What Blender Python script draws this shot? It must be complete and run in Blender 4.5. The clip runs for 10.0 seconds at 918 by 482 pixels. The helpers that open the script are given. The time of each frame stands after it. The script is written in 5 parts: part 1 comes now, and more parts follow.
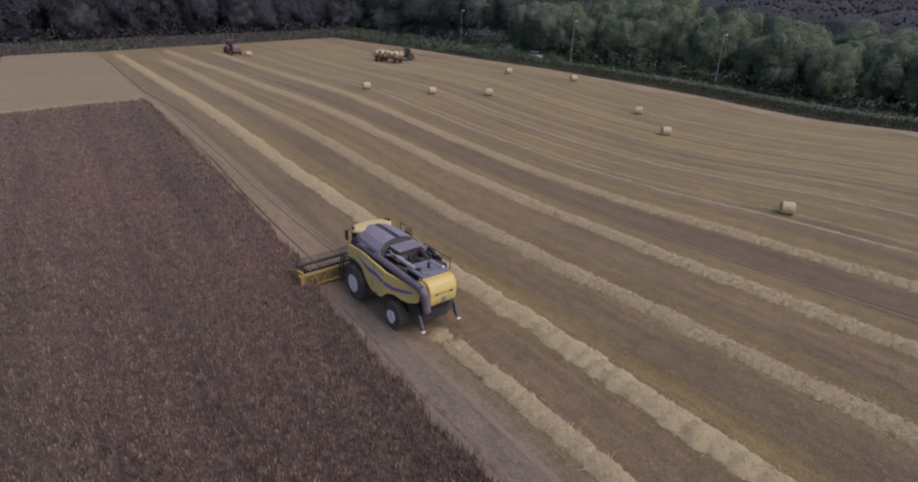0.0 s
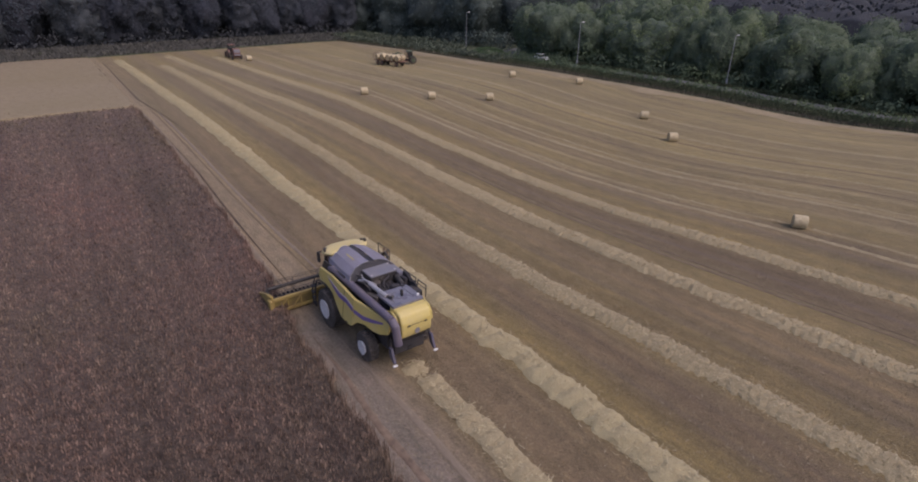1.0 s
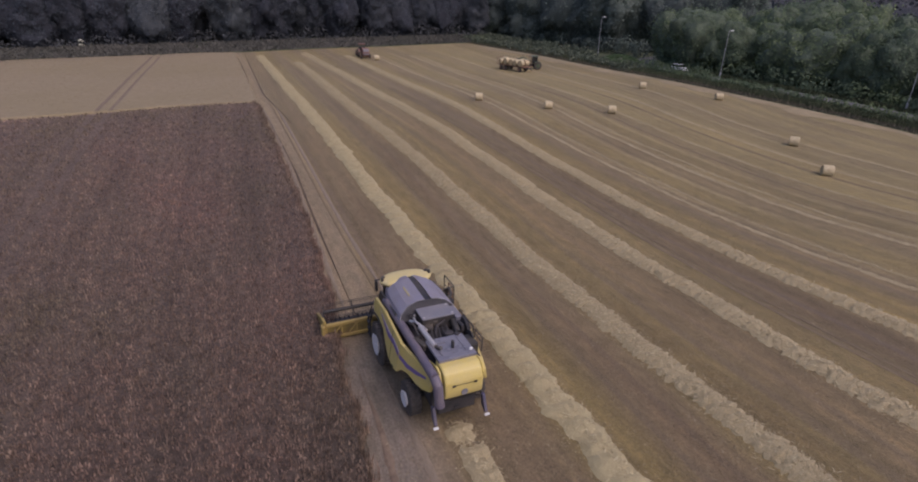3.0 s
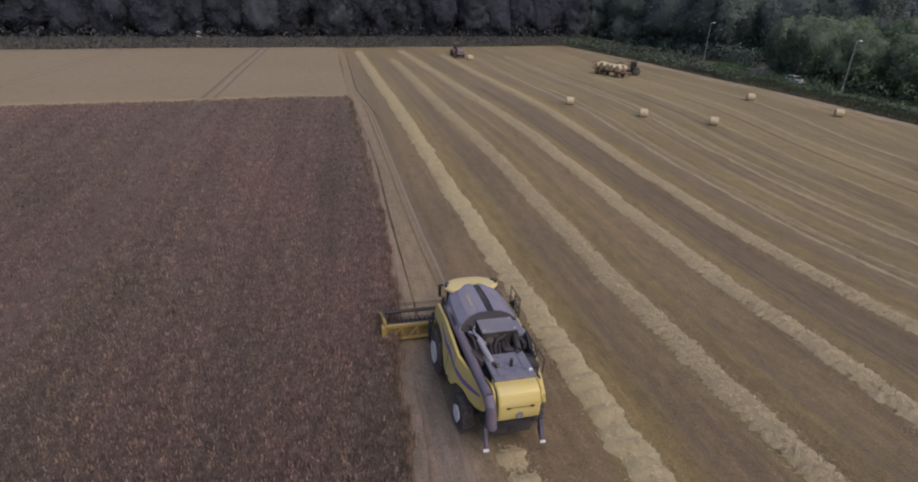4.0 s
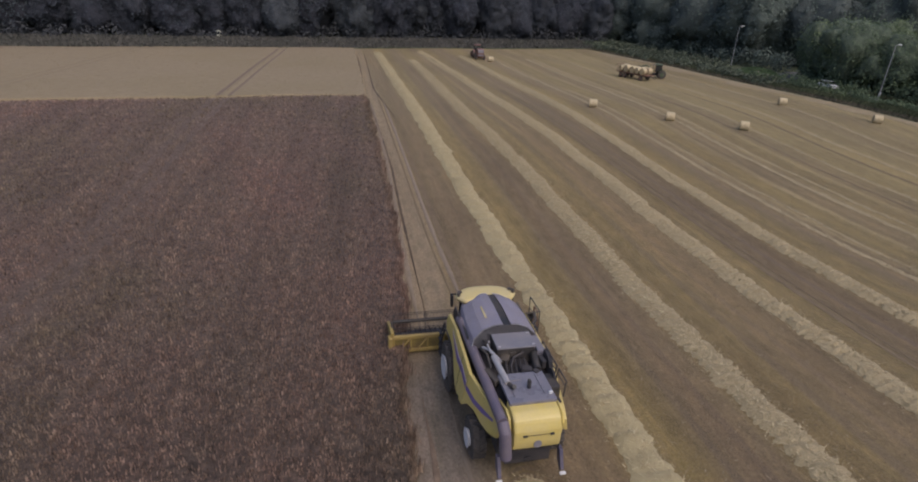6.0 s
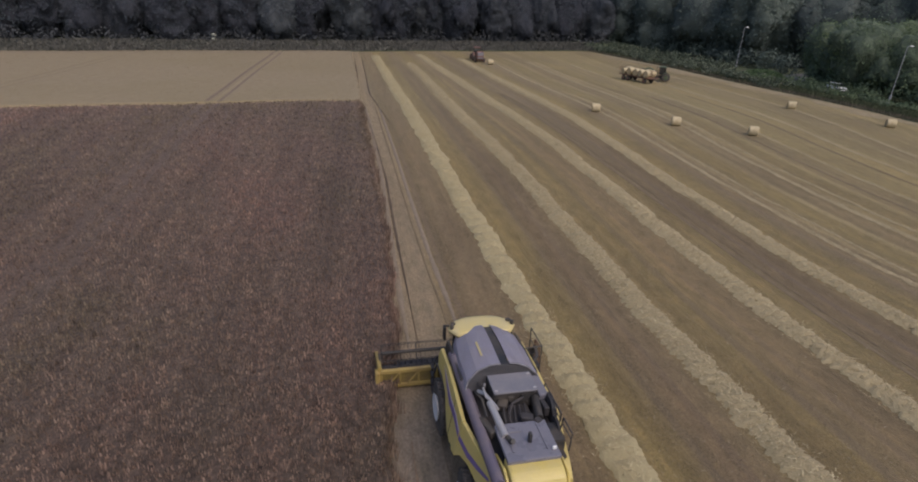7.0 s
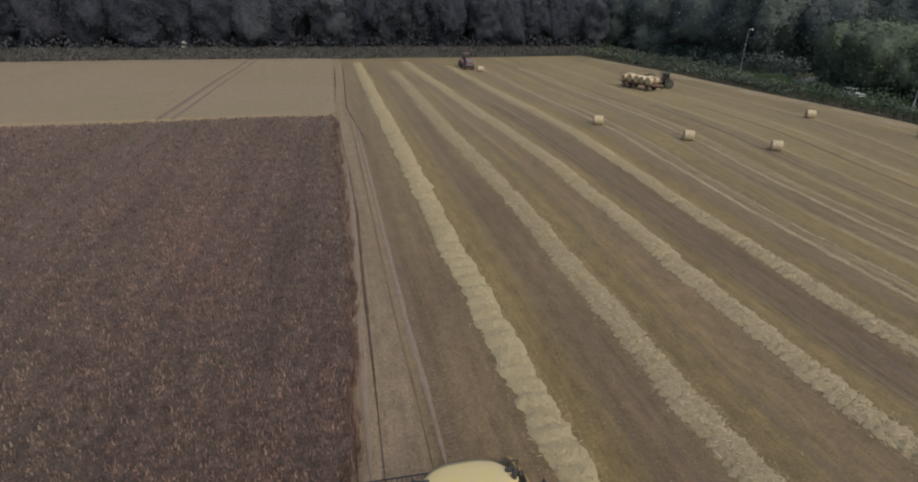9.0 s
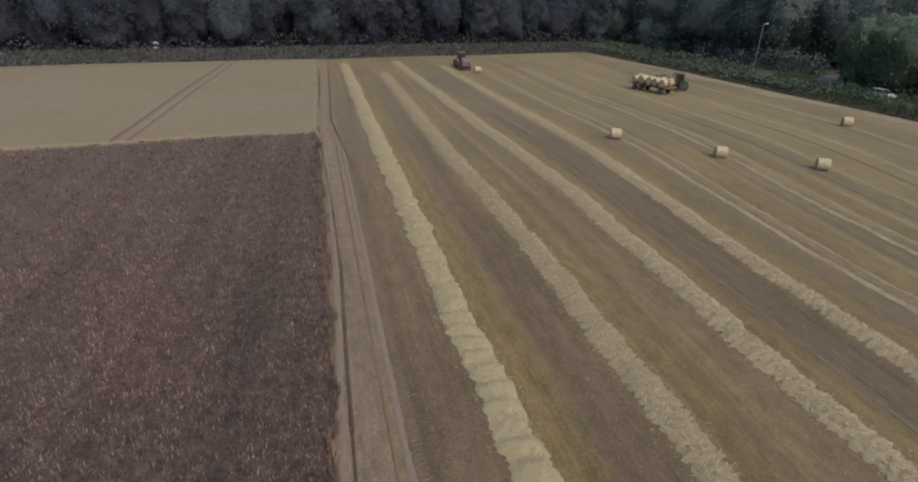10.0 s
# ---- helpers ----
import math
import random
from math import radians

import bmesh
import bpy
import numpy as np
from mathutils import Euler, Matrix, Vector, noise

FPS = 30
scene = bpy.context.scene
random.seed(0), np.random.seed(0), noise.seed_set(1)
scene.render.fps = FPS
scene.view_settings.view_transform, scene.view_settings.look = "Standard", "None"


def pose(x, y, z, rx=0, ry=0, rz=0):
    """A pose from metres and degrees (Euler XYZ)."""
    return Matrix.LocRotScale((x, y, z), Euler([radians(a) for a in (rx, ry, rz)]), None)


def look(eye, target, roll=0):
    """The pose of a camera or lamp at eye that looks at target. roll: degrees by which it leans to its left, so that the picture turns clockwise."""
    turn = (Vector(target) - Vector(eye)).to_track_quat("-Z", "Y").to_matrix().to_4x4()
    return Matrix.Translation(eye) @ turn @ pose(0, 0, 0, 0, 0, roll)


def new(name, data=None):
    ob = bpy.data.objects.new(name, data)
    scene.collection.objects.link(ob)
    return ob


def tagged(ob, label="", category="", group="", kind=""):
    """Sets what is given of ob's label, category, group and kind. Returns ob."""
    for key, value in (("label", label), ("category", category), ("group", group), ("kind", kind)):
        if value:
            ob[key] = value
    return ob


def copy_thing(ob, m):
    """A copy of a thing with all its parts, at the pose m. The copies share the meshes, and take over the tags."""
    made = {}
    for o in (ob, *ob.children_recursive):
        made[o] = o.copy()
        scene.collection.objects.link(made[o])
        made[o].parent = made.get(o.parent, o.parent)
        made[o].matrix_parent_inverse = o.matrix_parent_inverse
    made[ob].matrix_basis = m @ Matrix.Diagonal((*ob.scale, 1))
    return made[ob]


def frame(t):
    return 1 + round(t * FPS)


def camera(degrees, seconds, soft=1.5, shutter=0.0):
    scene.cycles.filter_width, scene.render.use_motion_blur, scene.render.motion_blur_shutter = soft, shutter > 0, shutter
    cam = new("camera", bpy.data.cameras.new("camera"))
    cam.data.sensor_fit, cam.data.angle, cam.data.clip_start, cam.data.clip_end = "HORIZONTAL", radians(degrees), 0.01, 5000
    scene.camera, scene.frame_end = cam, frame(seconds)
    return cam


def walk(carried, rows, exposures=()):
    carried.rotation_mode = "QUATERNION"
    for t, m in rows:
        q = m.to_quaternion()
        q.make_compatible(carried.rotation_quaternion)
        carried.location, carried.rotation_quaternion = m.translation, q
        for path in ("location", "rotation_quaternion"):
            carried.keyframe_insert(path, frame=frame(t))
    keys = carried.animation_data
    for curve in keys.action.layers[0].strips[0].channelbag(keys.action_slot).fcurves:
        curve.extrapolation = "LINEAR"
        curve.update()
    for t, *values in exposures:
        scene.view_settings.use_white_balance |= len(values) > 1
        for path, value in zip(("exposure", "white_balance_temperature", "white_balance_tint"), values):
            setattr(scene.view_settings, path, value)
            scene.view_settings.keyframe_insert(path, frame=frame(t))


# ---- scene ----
cam = camera(78.0, 10.0, soft=1.9)
# seconds, eye, target, roll
PATH = [
    (0, (0.861, 9.098, 15.016), (1.898, 10.592, 14.183), 1.6),
    (0.5, (2.451, 9.687, 14.878), (3.459, 11.204, 14.053), 1.1),
    (1, (3.561, 10.257, 15.087), (4.562, 11.776, 14.256), 1.0),
    (1.5, (4.759, 10.899, 15.116), (5.744, 12.43, 14.287), 0.6),
    (2, (5.828, 11.657, 15.065), (6.711, 13.25, 14.239), 0.8),
    (2.5, (6.646, 12.324, 15.1), (7.409, 13.976, 14.271), 1.1),
    (4, (8.19, 13.991, 14.785), (8.543, 15.774, 13.95), 2.3),
    (4.5, (8.373, 14.435, 14.544), (8.644, 16.233, 13.71), 2.5),
    (5, (8.422, 14.711, 14.4), (8.703, 16.509, 13.569), 2.6),
    (6.5, (8.884, 16.741, 13.909), (9.179, 18.542, 13.089), 2.6),
    (7, (9.253, 17.992, 13.924), (9.542, 19.794, 13.106), 2.4),
    (7.5, (9.607, 19.207, 14.077), (9.898, 21.008, 13.257), 2.3),
    (8, (9.96, 20.978, 14.173), (10.239, 22.781, 13.353), 2.1),
    (8.5, (10.282, 22.948, 14.093), (10.58, 24.749, 13.275), 1.9),
    (9, (10.755, 25.052, 13.526), (11.069, 26.857, 12.722), 1.9),
    (9.5, (11.099, 29.092, 13.927), (11.422, 30.888, 13.109), 1.5),
    (10, (11.226, 32.489, 14.116), (11.563, 34.277, 13.285), 1.5),
]
walk(cam, [(t, look(eye, target, roll)) for t, eye, target, roll in PATH],
     exposures=[(0.0, 0.07, 6190, 24), (2.5, 0.05, 6250, 27), (4.0, 0.02, 6220, 19), (6.5, 0.03, 6310, 16), (8.5, 0.03, 6500, 10), (10.0, 0.05, 6210, 12)])

# ---- light: an overcast evening ----
SUN_AZ, SUN_EL = radians(150), radians(52)
world = bpy.data.worlds.new("overcast_sky")
scene.world = world
world.use_nodes = True
wn = world.node_tree.nodes
sky = wn.new("ShaderNodeTexSky")
sky.sky_type, sky.sun_disc, sky.sun_elevation, sky.sun_rotation = "NISHITA", False, SUN_EL, SUN_AZ
sky.dust_density, sky.air_density = 4.0, 1.0
wn["Background"].inputs["Strength"].default_value = 0.15
world.node_tree.links.new(sky.outputs["Color"], wn["Background"].inputs["Color"])
sun_data = bpy.data.lights.new("sun", "SUN")
sun_data.energy, sun_data.angle, sun_data.color = 0.7, radians(50), (1.0, 0.94, 0.86)
sun = new("sun", sun_data)
sun.matrix_world = look((math.sin(SUN_AZ) * math.cos(SUN_EL) * 200, math.cos(SUN_AZ) * math.cos(SUN_EL) * 200, math.sin(SUN_EL) * 200), (0, 0, 0))


# ---- materials ----
def nodes_of(name, rough=0.8, metal=0.0):
    m = bpy.data.materials.new(name)
    m.use_nodes = True
    nt = m.node_tree
    b = nt.nodes["Principled BSDF"]
    b.inputs["Roughness"].default_value, b.inputs["Metallic"].default_value = rough, metal
    return m, nt, b


def node(nt, kind, **settings):
    n = nt.nodes.new(kind)
    for k, v in settings.items():
        if k in n.inputs:
            n.inputs[k].default_value = v
    return n


def noise_tex(nt, scale, stretch=(1, 1, 1), detail=4.0, rough=0.6, place=None):
    mp = node(nt, "ShaderNodeMapping")
    mp.inputs["Scale"].default_value = stretch
    nt.links.new(place or node(nt, "ShaderNodeTexCoord").outputs["Object"], mp.inputs["Vector"])
    n = node(nt, "ShaderNodeTexNoise", Scale=scale, Detail=detail, Roughness=rough)
    nt.links.new(mp.outputs["Vector"], n.inputs["Vector"])
    return n.outputs["Fac"]


def ramp(nt, fac, stops):
    r = node(nt, "ShaderNodeValToRGB")
    while len(r.color_ramp.elements) < len(stops):
        r.color_ramp.elements.new(0.5)
    for e, (p, c) in zip(r.color_ramp.elements, stops):
        e.position, e.color = p, (*c, 1)
    nt.links.new(fac, r.inputs["Fac"])
    return r.outputs["Color"]


def mix(nt, fac, a, b, how="MIX"):
    n = nt.nodes.new("ShaderNodeMix")
    n.data_type, n.blend_type = "RGBA", how
    if isinstance(fac, (int, float)):
        n.inputs["Factor"].default_value = fac
    else:
        nt.links.new(fac, n.inputs["Factor"])
    for key, v in (("A", a), ("B", b)):
        sock = [s for s in n.inputs if s.name == key and s.type == "RGBA"][0]
        if isinstance(v, tuple):
            sock.default_value = (*v, 1)
        else:
            nt.links.new(v, sock)
    return [s for s in n.outputs if s.type == "RGBA"][0]


def calc(nt, how, a, b=0.0, c=None):
    n = nt.nodes.new("ShaderNodeMath")
    n.operation = how
    for i, v in enumerate((a, b) if c is None else (a, b, c)):
        if isinstance(v, (int, float)):
            n.inputs[i].default_value = v
        else:
            nt.links.new(v, n.inputs[i])
    return n.outputs[0]


def bump(nt, b, height, strength, distance):
    n = node(nt, "ShaderNodeBump", Strength=strength, Distance=distance)
    nt.links.new(height, n.inputs["Height"])
    nt.links.new(n.outputs["Normal"], b.inputs["Normal"])


def grained(name, dark, light, scale, rough=0.8, metal=0.0, stretch=(1, 1, 1), relief=0.0, dirt=None, dirt_scale=0.6, dirt_amount=0.5, over=None):
    """A surface with fine grain between two colours and larger stains."""
    m, nt, b = nodes_of(name, rough, metal)
    fine = noise_tex(nt, scale, stretch)
    col = ramp(nt, fine, [(0.3, dark), (0.7, light)])
    if dirt:
        patch = ramp(nt, noise_tex(nt, dirt_scale, detail=6.0), [(0.45, (0, 0, 0)), (0.7, (1, 1, 1))])
        col = mix(nt, calc(nt, "MULTIPLY", patch, dirt_amount), col, dirt)
    if over:
        col = over(nt, col)
    nt.links.new(col, b.inputs["Base Color"])
    if relief:
        bump(nt, b, fine, 0.6, relief)
    return m


def bladed(name, stops, patch_stops=None, patch_scale=0.08, rough=0.85, patch_mix=0.5, glow_through=0.0, each=None, over=None):
    """Many small blades or leaves, each with its own tone, in larger patches."""
    m, nt, b = nodes_of(name, rough)
    geo = node(nt, "ShaderNodeNewGeometry")
    col = ramp(nt, geo.outputs["Random Per Island"], stops)
    if patch_stops:
        col = mix(nt, patch_mix, col, ramp(nt, noise_tex(nt, patch_scale, detail=5.0), patch_stops), "MULTIPLY")
    if over:
        col = over(nt, col)
    if each:
        info = node(nt, "ShaderNodeObjectInfo")
        col = mix(nt, 1.0, col, ramp(nt, info.outputs["Random"], each), "MULTIPLY")
    nt.links.new(col, b.inputs["Base Color"])
    if glow_through:
        tr, mx = node(nt, "ShaderNodeBsdfTranslucent"), node(nt, "ShaderNodeMixShader", Fac=glow_through)
        nt.links.new(col, tr.inputs["Color"])
        nt.links.new(b.outputs[0], mx.inputs[1])
        nt.links.new(tr.outputs[0], mx.inputs[2])
        nt.links.new(mx.outputs[0], nt.nodes["Material Output"].inputs["Surface"])
    return m


def crop_patches(nt, col):
    """Reddish and olive growth, drilled rows and small uneven clumps in the dark crop."""
    big = noise_tex(nt, 0.06, (1, 0.45, 1), 6.0, 0.65)
    col = mix(nt, 1.0, col, ramp(nt, big, [(0.38, (0.87, 0.91, 0.79)), (0.47, (0.98, 0.97, 0.93)), (0.53, (1.04, 0.98, 0.96)), (0.63, (1.18, 1.0, 1.0))]), "MULTIPLY")
    rows = noise_tex(nt, 0.7, (1, 0.03, 1), 4.0, 0.6)
    col = mix(nt, 1.0, col, ramp(nt, rows, [(0.34, (0.78, 0.78, 0.79)), (0.5, (1, 1, 1)), (0.68, (1.13, 1.12, 1.11))]), "MULTIPLY")
    clumps = noise_tex(nt, 2.4, (1, 0.8, 1), 4.0, 0.7)
    return mix(nt, 1.0, col, ramp(nt, clumps, [(0.36, (0.62, 0.62, 0.62)), (0.5, (0.98, 0.98, 0.98)), (0.64, (1.36, 1.36, 1.33))]), "MULTIPLY")


def stubble_material():
    """Cut stubble: fine drill rows, golden bands beside the swaths, bare brown bands, wheel tracks."""
    m, nt, b = nodes_of("stubble", 0.9)
    tc = node(nt, "ShaderNodeTexCoord")
    sep = node(nt, "ShaderNodeSeparateXYZ")
    nt.links.new(tc.outputs["Object"], sep.inputs[0])
    lanes_at = node(nt, "ShaderNodeAttribute")
    lanes_at.attribute_name = "across"
    x = lanes_at.outputs["Fac"]
    along = node(nt, "ShaderNodeCombineXYZ")
    nt.links.new(x, along.inputs[0])
    nt.links.new(sep.outputs["Y"], along.inputs[1])
    along = along.outputs[0]
    wob = noise_tex(nt, 0.05, (1, 0.6, 1), 3.0)
    xw = calc(nt, "ADD", x, calc(nt, "MULTIPLY_ADD", wob, 2.6, -1.3))
    lane = calc(nt, "FRACT", calc(nt, "DIVIDE", calc(nt, "SUBTRACT", xw, 17.4), 6.6))
    bands = ramp(nt, lane, [(0.00, (0.179, 0.134, 0.059)), (0.12, (0.175, 0.129, 0.054)), (0.34, (0.165, 0.121, 0.051)), (0.50, (0.138, 0.100, 0.052)),
                            (0.62, (0.164, 0.118, 0.067)), (0.76, (0.138, 0.099, 0.054)), (0.86, (0.155, 0.112, 0.060)), (0.97, (0.175, 0.129, 0.055))])
    streak = noise_tex(nt, 1.1, (1, 0.035, 1), 5.0, 0.65, along)
    col = mix(nt, 0.75, bands, ramp(nt, streak, [(0.3, (0.68, 0.66, 0.64)), (0.52, (1, 1, 1)), (0.72, (1.3, 1.29, 1.22))]), "MULTIPLY")
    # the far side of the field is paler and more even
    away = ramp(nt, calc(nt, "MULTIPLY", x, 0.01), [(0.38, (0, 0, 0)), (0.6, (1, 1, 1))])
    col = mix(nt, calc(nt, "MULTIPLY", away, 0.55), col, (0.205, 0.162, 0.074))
    sweep = noise_tex(nt, 0.3, (1, 0.012, 1), 4.0, 0.55, along)
    col = mix(nt, 0.9, col, ramp(nt, sweep, [(0.34, (0.82, 0.78, 0.75)), (0.5, (1, 1, 1)), (0.66, (1.18, 1.16, 1.0))]), "MULTIPLY")
    # thin pale leftover straw where the swaths have been baled
    left = calc(nt, "PINGPONG", calc(nt, "SUBTRACT", xw, 43.3), 1.65)
    thin = ramp(nt, left, [(0.0, (0.9, 0.9, 0.9)), (0.25, (0.6, 0.6, 0.6)), (0.6, (0, 0, 0))])
    cut = ramp(nt, calc(nt, "MULTIPLY", x, 0.01), [(0.405, (0, 0, 0)), (0.425, (1, 1, 1))])
    broken = ramp(nt, noise_tex(nt, 0.35, (1, 0.05, 1), 5.0, place=along), [(0.38, (0, 0, 0)), (0.62, (1, 1, 1))])
    col = mix(nt, calc(nt, "MULTIPLY", calc(nt, "MULTIPLY", thin, cut), calc(nt, "MULTIPLY", broken, calc(nt, "MULTIPLY_ADD", away, -0.5, 0.85))), col, (0.36, 0.285, 0.155))
    patches = noise_tex(nt, 0.22, (1, 0.5, 1), 5.0, 0.6)
    col = mix(nt, 0.7, col, ramp(nt, patches, [(0.3, (0.72, 0.68, 0.68)), (0.5, (1, 1, 1)), (0.72, (1.18, 1.15, 1.08))]), "MULTIPLY")
    y = sep.outputs["Y"]
    # the strip driven over beside the crop is paler and trodden, with fine drill lines
    drill = ramp(nt, calc(nt, "PINGPONG", calc(nt, "ADD", x, calc(nt, "MULTIPLY_ADD", wob, 0.3, -0.15)), 0.17), [(0.0, (0.86, 0.85, 0.84)), (0.17, (1.08, 1.08, 1.07))])
    lane_on = ramp(nt, calc(nt, "MULTIPLY", x, 0.02), [(0.203, (0, 0, 0)), (0.212, (1, 1, 1)), (0.256, (1, 1, 1)), (0.272, (0, 0, 0))])
    trodden = mix(nt, 0.8, (0.205, 0.158, 0.111), ramp(nt, streak, [(0.3, (0.66, 0.64, 0.63)), (0.52, (0.98, 0.97, 0.97)), (0.7, (1.3, 1.28, 1.25))]), "MULTIPLY")
    col = mix(nt, calc(nt, "MULTIPLY", lane_on, 0.72), col, trodden)
    # behind the machine the fresh cut beside the crop is dark and matted
    behind = ramp(nt, calc(nt, "MULTIPLY", y, 0.01), [(0.335, (1, 1, 1)), (0.36, (0, 0, 0))])
    side_on = ramp(nt, calc(nt, "MULTIPLY", x, 0.02), [(0.236, (1, 1, 1)), (0.254, (0, 0, 0))])
    matted = mix(nt, 0.85, (0.172, 0.141, 0.112), ramp(nt, noise_tex(nt, 1.6, (1, 0.16, 1), 5.0, 0.7, along), [(0.3, (0.6, 0.64, 0.56)), (0.5, (1, 1, 1)), (0.7, (1.35, 1.3, 1.3))]), "MULTIPLY")
    col = mix(nt, calc(nt, "MULTIPLY", calc(nt, "MULTIPLY", behind, side_on), 0.9), col, matted)
    col = mix(nt, 0.35, col, drill, "MULTIPLY")
    clods = noise_tex(nt, 2.0, (1, 0.45, 1), 6.0, 0.7, along)
    col = mix(nt, 0.85, col, ramp(nt, clods, [(0.34, (0.72, 0.73, 0.66)), (0.5, (1, 1, 1)), (0.66, (1.24, 1.22, 1.16))]), "MULTIPLY")
    grain = noise_tex(nt, 11.0, (1, 0.6, 1), 4.0, 0.75, along)
    col = mix(nt, 0.8, col, ramp(nt, grain, [(0.28, (0.56, 0.54, 0.53)), (0.48, (0.98, 0.98, 0.98)), (0.70, (1.5, 1.49, 1.46))]), "MULTIPLY")
    # wheel tracks, one with tread marks
    for at, half, depth in ((13.75, 0.42, 0.5), (26.9, 0.25, 0.35), (28.2, 0.2, 0.3), (33.4, 0.3, 0.4), (34.9, 0.2, 0.6), (41.0, 0.3, 0.35), (20.6, 0.2, 0.3), (22.0, 0.2, 0.25)):
        d = calc(nt, "ABSOLUTE", calc(nt, "SUBTRACT", calc(nt, "ADD", x, calc(nt, "MULTIPLY_ADD", wob, 0.8 if at > 14 else 0.3, -0.4 if at > 14 else -0.15)), at))
        on = ramp(nt, calc(nt, "DIVIDE", d, half * 3), [(0.22, (1, 1, 1)), (0.42, (0, 0, 0))])
        if at == 13.75:
            lug = calc(nt, "PINGPONG", calc(nt, "ADD", y, calc(nt, "MULTIPLY", d, 0.5)), 0.15)
            on = calc(nt, "MULTIPLY", on, ramp(nt, calc(nt, "MULTIPLY", lug, 6.6), [(0.35, (0.12, 0.12, 0.12)), (0.65, (1, 1, 1))]))
        col = mix(nt, calc(nt, "MULTIPLY", calc(nt, "MULTIPLY", on, depth), ramp(nt, streak, [(0.35, (0.5, 0.5, 0.5)), (0.6, (1, 1, 1))])), col, (0.105, 0.078, 0.062))
    nt.links.new(col, b.inputs["Base Color"])
    b.inputs["Sheen Weight"].default_value, b.inputs["Sheen Roughness"].default_value = 0.28, 0.35
    b.inputs["Sheen Tint"].default_value = (1.0, 0.82, 0.45, 1)
    bump(nt, b, grain, 0.7, 0.08)
    return m


def paint(name, col, rough=0.35, dust=(0.35, 0.28, 0.2), amount=0.35, metal=0.0):
    """Machine paint under a thin film of field dust."""
    m, nt, b = nodes_of(name, rough, metal)
    fine = noise_tex(nt, 14.0, detail=6.0)
    film = ramp(nt, noise_tex(nt, 1.7, (1, 1, 1.6), 7.0, 0.65), [(0.38, (0, 0, 0)), (0.72, (1, 1, 1))])
    c = mix(nt, 0.3, col, ramp(nt, fine, [(0.3, (0.8, 0.8, 0.8)), (0.7, (1.1, 1.1, 1.1))]), "MULTIPLY")
    c = mix(nt, calc(nt, "MULTIPLY", film, amount), c, dust)
    nt.links.new(c, b.inputs["Base Color"])
    r = calc(nt, "MULTIPLY_ADD", film, 0.35, rough)
    nt.links.new(r, b.inputs["Roughness"])
    return m


M_STUBBLE = stubble_material()
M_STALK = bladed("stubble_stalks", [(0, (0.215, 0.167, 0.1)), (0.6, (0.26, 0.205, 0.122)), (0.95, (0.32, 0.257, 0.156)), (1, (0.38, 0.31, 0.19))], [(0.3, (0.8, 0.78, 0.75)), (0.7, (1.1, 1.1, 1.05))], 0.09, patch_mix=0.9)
M_STRAW = grained("straw_swath", (0.29, 0.237, 0.124), (0.405, 0.341, 0.188), 22.0, 0.85, stretch=(0.4, 1.5, 1), relief=0.05, dirt=(0.4, 0.33, 0.18), dirt_scale=0.9)
M_STRAWOLD = grained("weathered_swath", (0.265, 0.213, 0.115), (0.395, 0.325, 0.187), 20.0, 0.85, stretch=(0.4, 1.5, 1), relief=0.05, dirt=(0.33, 0.265, 0.15), dirt_scale=0.9)
M_STRAWDULL = grained("dull_swath", (0.24, 0.193, 0.104), (0.355, 0.292, 0.167), 20.0, 0.85, stretch=(0.4, 1.5, 1), relief=0.05, dirt=(0.27, 0.215, 0.12), dirt_scale=0.7, dirt_amount=0.7)
M_STRAWBLADE = bladed("loose_straw", [(0, (0.30, 0.235, 0.13)), (0.6, (0.42, 0.345, 0.20)), (1, (0.56, 0.48, 0.30))])
M_CROP = bladed("ripe_dark_crop", [(0, (0.104, 0.074, 0.057)), (0.35, (0.238, 0.17, 0.129)), (0.8, (0.315, 0.231, 0.177)), (1, (0.345, 0.259, 0.2))], glow_through=0.3, over=crop_patches)
# Near-black base: the shaded gaps between stems are put into the colour.
M_CROPBASE = grained("shaded_crop_understorey", (0.022, 0.016, 0.012), (0.11, 0.08, 0.06), 8.0, 0.95, stretch=(1, 0.7, 1), relief=0.12, over=crop_patches)
sheen = M_CROPBASE.node_tree.nodes["Principled BSDF"].inputs
sheen["Sheen Weight"].default_value, sheen["Sheen Roughness"].default_value, sheen["Sheen Tint"].default_value = 0.36, 0.4, (0.9, 0.62, 0.48, 1)
M_WHEAT = grained("ripe_wheat", (0.222, 0.172, 0.100), (0.255, 0.199, 0.117), 1.4, 0.9, stretch=(1, 0.6, 1), relief=0.08, dirt=(0.2, 0.158, 0.078), dirt_scale=0.045, dirt_amount=0.7)
M_TRACE = grained("straw_traces", (0.25, 0.198, 0.11), (0.36, 0.295, 0.172), 8.0, 0.9, stretch=(1, 0.5, 1), relief=0.04, dirt=(0.225, 0.175, 0.092), dirt_scale=0.4, dirt_amount=0.8)
M_RUT = grained("trodden_soil", (0.12, 0.085, 0.06), (0.22, 0.16, 0.11), 3.0, 0.95, relief=0.03)
M_RUTSOFT = grained("brown_pressed_stubble", (0.135, 0.1, 0.06), (0.195, 0.148, 0.088), 3.0, 0.95, stretch=(1, 0.3, 1), relief=0.02)
